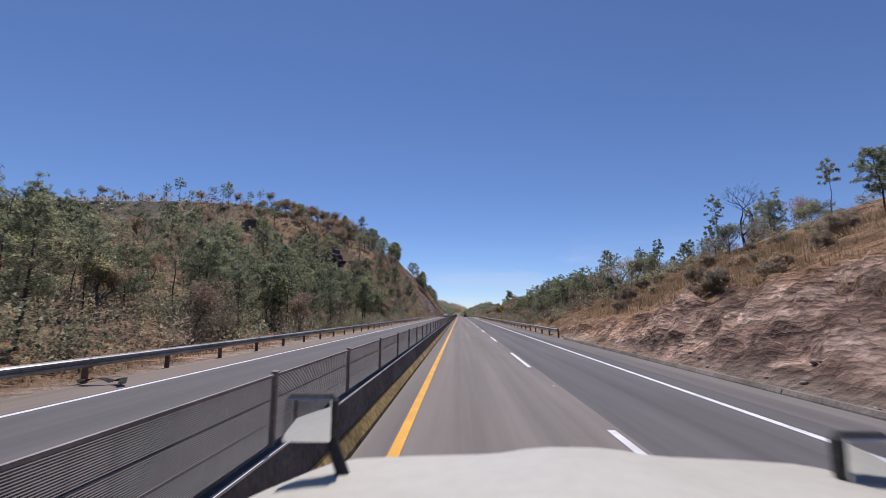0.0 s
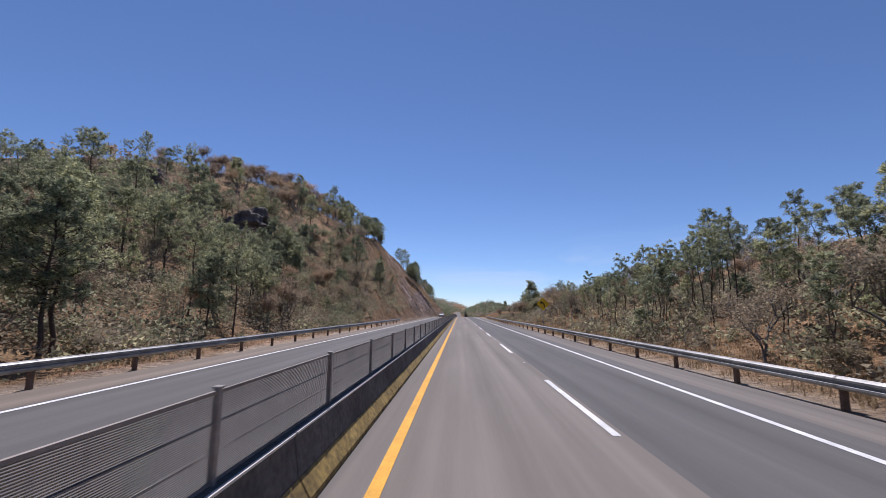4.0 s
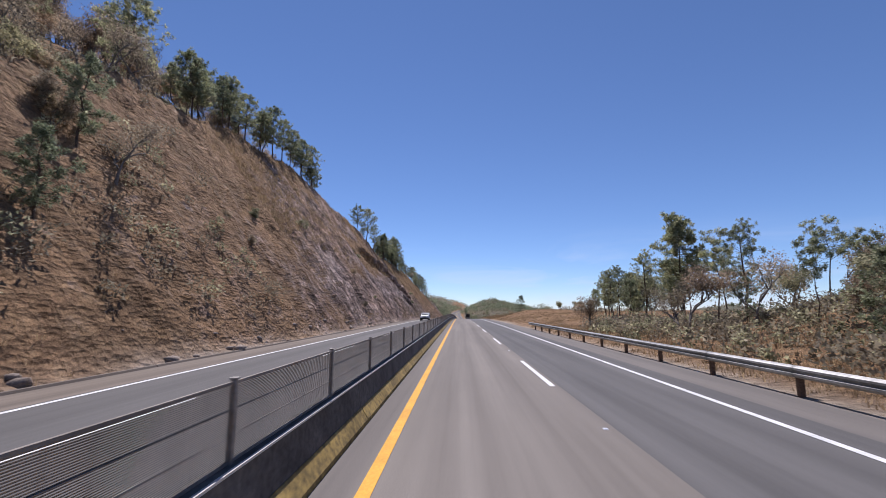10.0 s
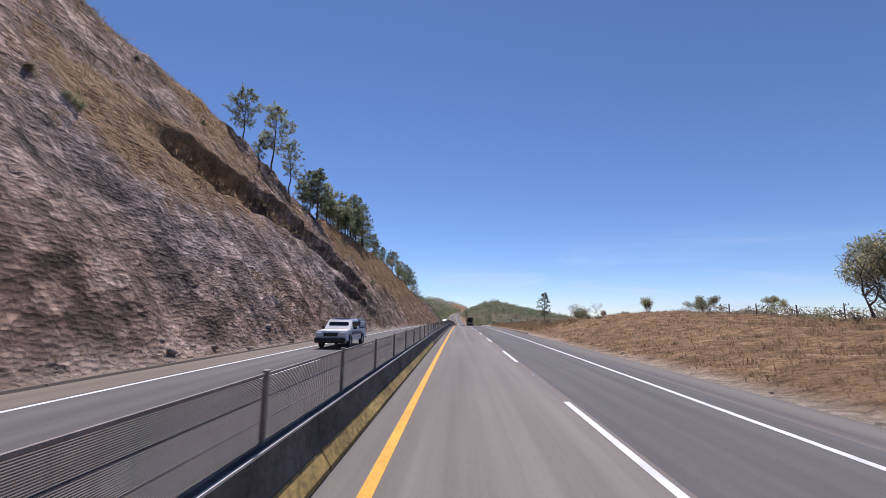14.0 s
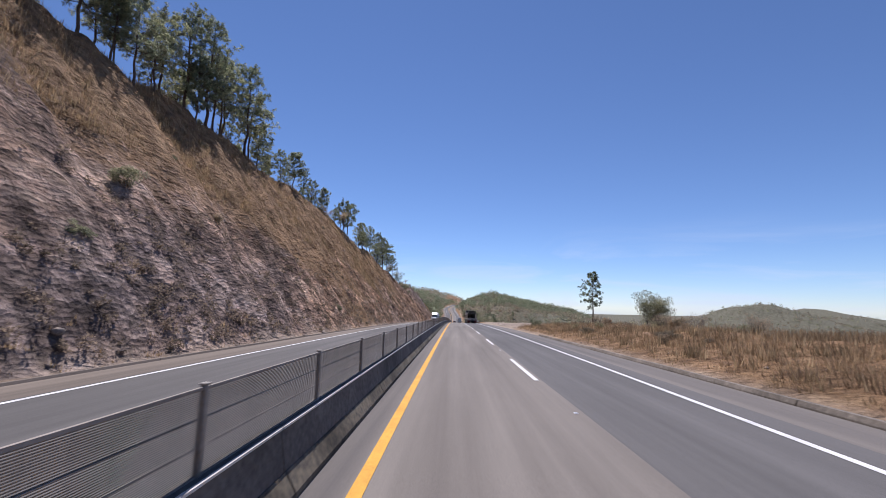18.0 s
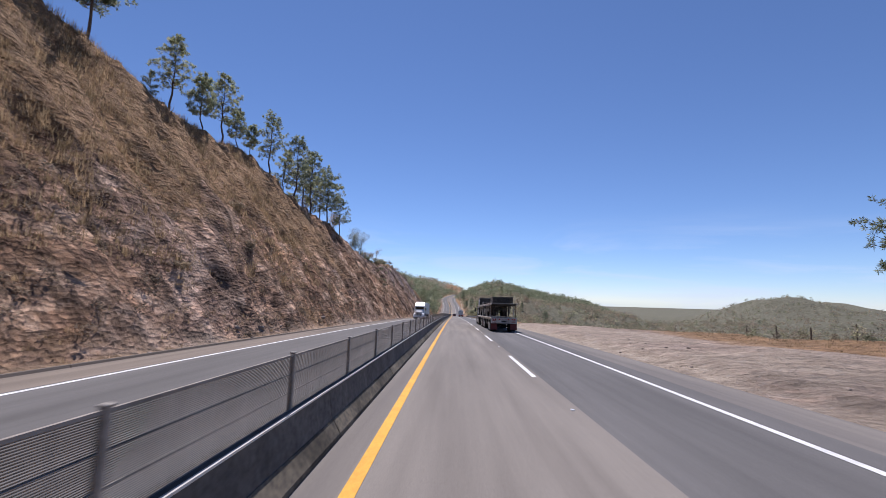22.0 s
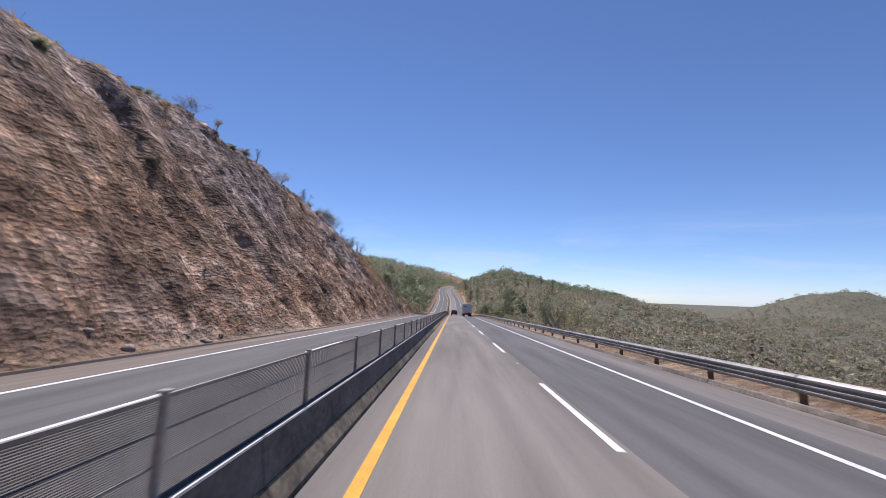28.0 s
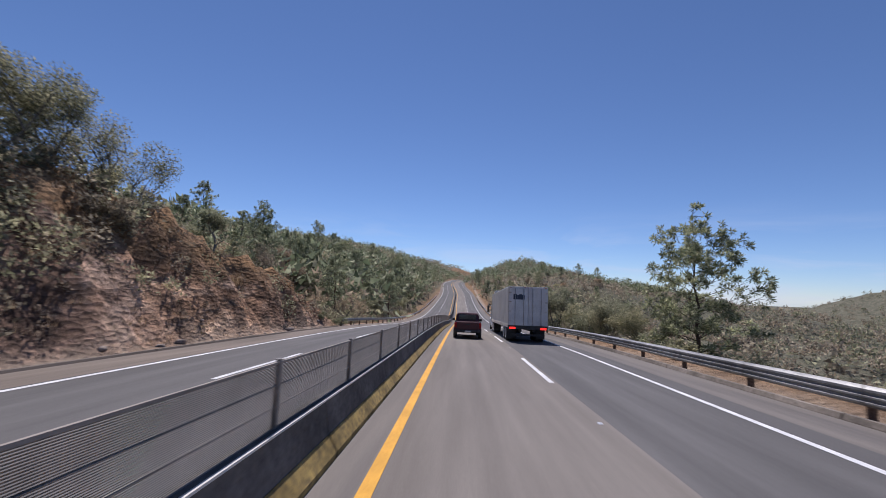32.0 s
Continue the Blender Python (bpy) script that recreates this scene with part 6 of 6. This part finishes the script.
def box_trailer(root, y0, y1, top, floor, mat, doors=True, lit=False):
    slab("trailer_box", root, (-1.3, y0, floor), (1.3, y1, top), mat, 0.03)
    for s in (-1, 1):
        k, y = 0, y0 + 0.6
        while y < y1 - 0.3:
            slab("panel_rib", root, (s * 1.305 - 0.008, y - 0.02, floor + 0.2), (s * 1.305 + 0.008, y + 0.02, top - 0.12), mat, 0)
            y += 1.2
        slab("lower_rail", root, (s * 1.31 - 0.015, y0, floor - 0.05), (s * 1.31 + 0.015, y1, floor + 0.16), "alu", 0.005)
        slab("chassis_beam", root, (s * 0.45 - 0.06, y0 + 0.1, floor - 0.32), (s * 0.45 + 0.06, y1 - 0.5, floor - 0.02), "dark", 0)
        for ya in (y0 + 1.6, y0 + 2.85):
            wheel(root, s * 1.12, ya, 0.52, 1.02, dual=True, side=s)
        slab("mudflap", root, (s * 0.95 - 0.3, y0 + 0.85, 0.2), (s * 0.95 + 0.3, y0 + 0.87, floor - 0.1), "black", 0.004)
    if doors:
        for s in (-1, 1):
            d = slab("rear_door", root, (s * 0.63 - 0.61, y0 - 0.035, floor + 0.12), (s * 0.63 + 0.61, y0 + 0.005, top - 0.12), mat, 0.012)
            for x in (s * 0.3, s * 0.85):
                rod("lock_rod", d, (x, y0 - 0.06, floor + 0.1), (x, y0 - 0.06, top - 0.12), 0.022, "alu")
            for z in np.linspace(floor + 0.4, top - 0.4, 4):
                slab("hinge", d, (s * 1.2 - 0.1, y0 - 0.06, z - 0.04), (s * 1.2 + 0.1, y0 - 0.03, z + 0.04), "alu", 0.006)
            lamp = slab("tail_lamp", root, (s * 1.0 - 0.2, y0 - 0.05, floor - 0.14), (s * 1.0 + 0.2, y0 - 0.0, floor + 0.0), "tail_lit" if lit else "tail", 0.015, "lit red tail lamp")
        slab("rear_sill", root, (-1.3, y0 - 0.03, floor - 0.15), (1.3, y0 + 0.05, floor + 0.1), "dark", 0.01)
        slab("underrun_bar", root, (-1.1, y0 - 0.02, 0.42), (1.1, y0 + 0.08, 0.54), "dark", 0.01)
        slab("top_sill", root, (-1.3, y0 - 0.03, top - 0.11), (1.3, y0 + 0.02, top + 0.005), mat, 0.01)
        for x in (-0.2, 0, 0.2, -1.15, 1.15):
            slab("marker_lamp", root, (x - 0.05, y0 - 0.05, top - 0.08), (x + 0.05, y0 - 0.03, top - 0.04), "tail", 0.005, "small red marker lamp")
        # a faded mark on the door, drawn as plain shapes
        for i, (x, w) in enumerate(((-0.85, 0.12), (-0.66, 0.06), (-0.5, 0.1), (-0.34, 0.1))):
            slab("mark", root, (x - w, y0 - 0.046, top - 0.85), (x + w, y0 - 0.036, top - 0.5 - 0.05 * (i % 2)), "navy", 0, "dark blue painted mark")


van = thing("box_lorry", frame_at(610.5, 4.4), "white box trailer lorry with lit red tail lamps", "lorry")
box_trailer(van, 0, 14.6, 3.62, 0.98, "silver", True, True)
tractor(van, 12.8, "car_white", ())


def pickup(name, m, paint, label, group=""):
    """A crew-cab pickup; its tail is at y = 0 and its nose points to +y."""
    p = thing(name, m, label, "pickup", group)
    body = side_shape("body", p, [(0.0, 0.5), (0.35, 0.42), (0.75, 0.42), (0.85, 0.78), (1.15, 0.9), (1.5, 0.78), (1.62, 0.42), (4.1, 0.42), (4.2, 0.78), (4.5, 0.9), (4.85, 0.78), (4.97, 0.42), (5.6, 0.46), (5.68, 0.8), (5.55, 1.06), (4.35, 1.14), (0.02, 1.14)], -0.94, 0.94, paint, 0.04, lean=0.05)
    cab = side_shape("cab", p, [(1.75, 1.12), (4.3, 1.12), (3.55, 1.74), (2.1, 1.78), (1.85, 1.7)], -0.86, 0.86, paint, 0.05, lean=0.14)
    slab("rear_window", cab, (-0.62, 1.74, 1.26), (0.62, 1.8, 1.62), "glass", 0.02, "dark rear window")
    for s in (-1, 1):
        for y0, y1 in ((1.98, 2.75), (2.82, 3.62)):
            slab("side_window", cab, (s * 0.815 - 0.02, y0, 1.24), (s * 0.815 + 0.02, y1, 1.6), "glass", 0.02)
        slab("mirror", p, (s * 1.02 - 0.11, 3.72, 1.12), (s * 1.02 + 0.11, 3.84, 1.32), "black", 0.03)
        slab("tail_lamp", p, (s * 0.84 - 0.08, -0.03, 0.74), (s * 0.84 + 0.08, 0.05, 1.08), "tail", 0.02, "red tail lamp")
        slab("headlamp", p, (s * 0.72 - 0.17, 5.5, 0.82), (s * 0.72 + 0.17, 5.69, 0.98), "lamp_clear", 0.03, "clear headlamp")
        slab("bed_rail", p, (s * 0.86 - 0.05, 0.05, 1.13), (s * 0.86 + 0.05, 1.72, 1.19), "black", 0.015)
        for y in (1.18, 4.52):
            wheel(p, s * 0.86, y, 0.385, 1.0, True, side=s)
    slab("windscreen", cab, (-0.68, 3.72, 1.2), (0.68, 4.08, 1.58), "glass", 0.05, taper=(0.9, 0.2))
    gate = slab("tailgate", p, (-0.74, -0.035, 0.62), (0.74, 0.03, 1.12), paint, 0.02)
    slab("gate_handle", gate, (-0.14, -0.055, 0.93), (0.14, -0.03, 1.0), "black", 0.01)
    slab("rear_bumper", p, (-0.92, -0.14, 0.42), (0.92, 0.04, 0.6), "dark" if paint == "red" else "black", 0.04, "dark steel bumper")
    slab("grille", p, (-0.42, 5.62, 0.74), (0.42, 5.705, 0.96), "black", 0.02)
    slab("front_bumper", p, (-0.92, 5.55, 0.38), (0.92, 5.76, 0.6), paint, 0.04)
    slab("plate_holder", p, (-0.2, -0.16, 0.45), (0.2, -0.13, 0.56), "silver", 0.004)
    return p


pickup("pickup", frame_at(611.5, 0.5), "red", "dark red crew-cab pickup seen from behind on the fast lane")
patrol = pickup("pickup", frame_at(241.5, -7.6) @ pose(0, 0, 0, 0, 0, 180), "car_white", "white pickup with a blue bed cover, coming the other way")
cover = side_shape("bed_cover", patrol, [(0.04, 1.15), (1.74, 1.15), (1.78, 1.72), (1.5, 1.78), (0.3, 1.74), (0.08, 1.6)], -0.88, 0.88, "blue", 0.05, "dark blue bed cover", 0.1)
slab("roof_panel", patrol, (-0.6, 2.1, 1.775), (0.6, 3.5, 1.8), "blue", 0.01, "blue roof panel")
for s in (-1, 1):
    slab("cover_window", cover, (s * 0.85 - 0.02, 0.35, 1.32), (s * 0.85 + 0.02, 1.5, 1.6), "silver", 0.02, "white painted side panel")
    slab("door_stripe", patrol, (s * 0.93 - 0.012, 1.7, 0.78), (s * 0.93 + 0.012, 4.1, 0.98), "blue", 0.004, "blue door stripe")
slab("bull_bar", patrol, (-0.94, 5.62, 0.36), (0.94, 5.8, 0.66), "black", 0.05, "black front bumper")
semi = thing("box_lorry", frame_at(459, -7.9) @ pose(0, 0, 0, 0, 0, 180), "white conventional lorry with a grey box trailer, oncoming", "lorry")
tractor(semi, 0.6, "car_white", ())
box_trailer(semi, -12.5, 1.4, 3.9, 1.15, "silver", False)

# ---- small roadside things ----
sign = thing("curve_sign", pose(10.9, 112, ground_z(10.9, 112)), "yellow diamond warning sign with a black left-curve arrow", "road sign")
zc = 3.2 - ground_z(10.9, 112)
bm = bmesh.new()
add_box(bm, (-0.6, -0.006, -0.6), (0.6, 0.006, 0.6), 0)
bmesh.ops.rotate(bm, verts=bm.verts, matrix=Matrix.Rotation(radians(45), 3, "Y"))
plate = part("sign_plate", bm_mesh(bm, "sign_plate", M["sign"]), sign, pose(0, 0, zc))
bm = bmesh.new()
curve = [(0.16, -0.42), (0.16, -0.1), (0.1, 0.06), (-0.02, 0.14), (-0.14, 0.18)]
for (x0, z0), (x1, z1) in zip(curve, curve[1:]):
    d = Vector((x1 - x0, 0, z1 - z0))
    q = Vector((-d.z, 0, d.x)).normalized() * 0.07
    e = d.normalized() * 0.03
    bm.faces.new([bm.verts.new(v) for v in (Vector((x0, -0.012, z0)) - q - e, Vector((x0, -0.012, z0)) + q - e, Vector((x1, -0.012, z1)) + q + e, Vector((x1, -0.012, z1)) - q + e)])
bm.faces.new([bm.verts.new(v) for v in ((-0.12, -0.013, 0.36), (-0.42, -0.013, 0.2), (-0.12, -0.013, 0.0))])
part("curve_arrow", bm_mesh(bm, "curve_arrow", M["black"]), plate, label="black curved arrow")
slab("sign_post", sign, (-0.035, 0.008, -0.3), (0.035, 0.06, zc + 0.7), "rail", 0.006)

# ranch fence along the crest of the field
ranch = thing("ranch_fence", pose(0, 0, 0), "weathered wooden fence posts with barbed wire along the field", "fence")
rng = random.Random(3)
tops = []
for k in range(40):
    y = 210 + k * 5.2
    x = 30 + 0.03 * (y - 205) + rng.uniform(-0.3, 0.3)
    z = ground_z(x, y)
    h = rng.uniform(1.1, 1.5)
    r = rng.uniform(0.05, 0.085)
    part("fence_post", mesh_of("fence_post", *tube_geo([Vector((0, 0, -0.3)), Vector((rng.uniform(-0.06, 0.06), rng.uniform(-0.06, 0.06), h))], [r, r * 0.85], 6), M["wood"]), ranch, pose(x, y, z))
    tops.append(Vector((x, y, z)))
for h in (0.45, 0.8, 1.1):
    part("wire", mesh_of("wire", *tube_geo([p + Vector((0, 0, h)) for p in tops], [0.008] * len(tops), 3), M["post"]), ranch)

# shreds of a burst tyre on the far shoulder
shred = thing("tyre_shred", pose(-10.4, 12.6, 0.01, 0, 0, 70), "torn black strip of burst lorry tyre on the shoulder", "debris")
bm = bmesh.new()
rr = random.Random(5)
ring = []
for i in range(14):
    t = i / 13
    ring.append([bm.verts.new((math.sin(t * 5) * 0.25 + s * 0.12, (t - 0.5) * 1.5, 0.03 + 0.14 * abs(math.sin(t * 7)) + rr.uniform(0, 0.04) + (0.02 if s > 0 else 0))) for s in (-1, 0, 1)])
for a, b in zip(ring, ring[1:]):
    for k in range(2):
        bm.faces.new((a[k], a[k + 1], b[k + 1], b[k]))
bmesh.ops.solidify(bm, geom=list(bm.faces), thickness=0.03)
part("tread", bm_mesh(bm, "tread", M["black"]), shred)

# cat's eyes and road studs between the dashes
stud_me = box("road_stud", (-0.05, -0.05, 0), (0.05, 0.05, 0.018), M["lamp_clear"], 0.005, (0.7, 0.6))
for k in range(-2, 44):
    y = DASH_FIRST + PERIOD * k - DASH_LONG - 4.4
    part("road_stud", stud_me, fast, frame_at(y, DASH))

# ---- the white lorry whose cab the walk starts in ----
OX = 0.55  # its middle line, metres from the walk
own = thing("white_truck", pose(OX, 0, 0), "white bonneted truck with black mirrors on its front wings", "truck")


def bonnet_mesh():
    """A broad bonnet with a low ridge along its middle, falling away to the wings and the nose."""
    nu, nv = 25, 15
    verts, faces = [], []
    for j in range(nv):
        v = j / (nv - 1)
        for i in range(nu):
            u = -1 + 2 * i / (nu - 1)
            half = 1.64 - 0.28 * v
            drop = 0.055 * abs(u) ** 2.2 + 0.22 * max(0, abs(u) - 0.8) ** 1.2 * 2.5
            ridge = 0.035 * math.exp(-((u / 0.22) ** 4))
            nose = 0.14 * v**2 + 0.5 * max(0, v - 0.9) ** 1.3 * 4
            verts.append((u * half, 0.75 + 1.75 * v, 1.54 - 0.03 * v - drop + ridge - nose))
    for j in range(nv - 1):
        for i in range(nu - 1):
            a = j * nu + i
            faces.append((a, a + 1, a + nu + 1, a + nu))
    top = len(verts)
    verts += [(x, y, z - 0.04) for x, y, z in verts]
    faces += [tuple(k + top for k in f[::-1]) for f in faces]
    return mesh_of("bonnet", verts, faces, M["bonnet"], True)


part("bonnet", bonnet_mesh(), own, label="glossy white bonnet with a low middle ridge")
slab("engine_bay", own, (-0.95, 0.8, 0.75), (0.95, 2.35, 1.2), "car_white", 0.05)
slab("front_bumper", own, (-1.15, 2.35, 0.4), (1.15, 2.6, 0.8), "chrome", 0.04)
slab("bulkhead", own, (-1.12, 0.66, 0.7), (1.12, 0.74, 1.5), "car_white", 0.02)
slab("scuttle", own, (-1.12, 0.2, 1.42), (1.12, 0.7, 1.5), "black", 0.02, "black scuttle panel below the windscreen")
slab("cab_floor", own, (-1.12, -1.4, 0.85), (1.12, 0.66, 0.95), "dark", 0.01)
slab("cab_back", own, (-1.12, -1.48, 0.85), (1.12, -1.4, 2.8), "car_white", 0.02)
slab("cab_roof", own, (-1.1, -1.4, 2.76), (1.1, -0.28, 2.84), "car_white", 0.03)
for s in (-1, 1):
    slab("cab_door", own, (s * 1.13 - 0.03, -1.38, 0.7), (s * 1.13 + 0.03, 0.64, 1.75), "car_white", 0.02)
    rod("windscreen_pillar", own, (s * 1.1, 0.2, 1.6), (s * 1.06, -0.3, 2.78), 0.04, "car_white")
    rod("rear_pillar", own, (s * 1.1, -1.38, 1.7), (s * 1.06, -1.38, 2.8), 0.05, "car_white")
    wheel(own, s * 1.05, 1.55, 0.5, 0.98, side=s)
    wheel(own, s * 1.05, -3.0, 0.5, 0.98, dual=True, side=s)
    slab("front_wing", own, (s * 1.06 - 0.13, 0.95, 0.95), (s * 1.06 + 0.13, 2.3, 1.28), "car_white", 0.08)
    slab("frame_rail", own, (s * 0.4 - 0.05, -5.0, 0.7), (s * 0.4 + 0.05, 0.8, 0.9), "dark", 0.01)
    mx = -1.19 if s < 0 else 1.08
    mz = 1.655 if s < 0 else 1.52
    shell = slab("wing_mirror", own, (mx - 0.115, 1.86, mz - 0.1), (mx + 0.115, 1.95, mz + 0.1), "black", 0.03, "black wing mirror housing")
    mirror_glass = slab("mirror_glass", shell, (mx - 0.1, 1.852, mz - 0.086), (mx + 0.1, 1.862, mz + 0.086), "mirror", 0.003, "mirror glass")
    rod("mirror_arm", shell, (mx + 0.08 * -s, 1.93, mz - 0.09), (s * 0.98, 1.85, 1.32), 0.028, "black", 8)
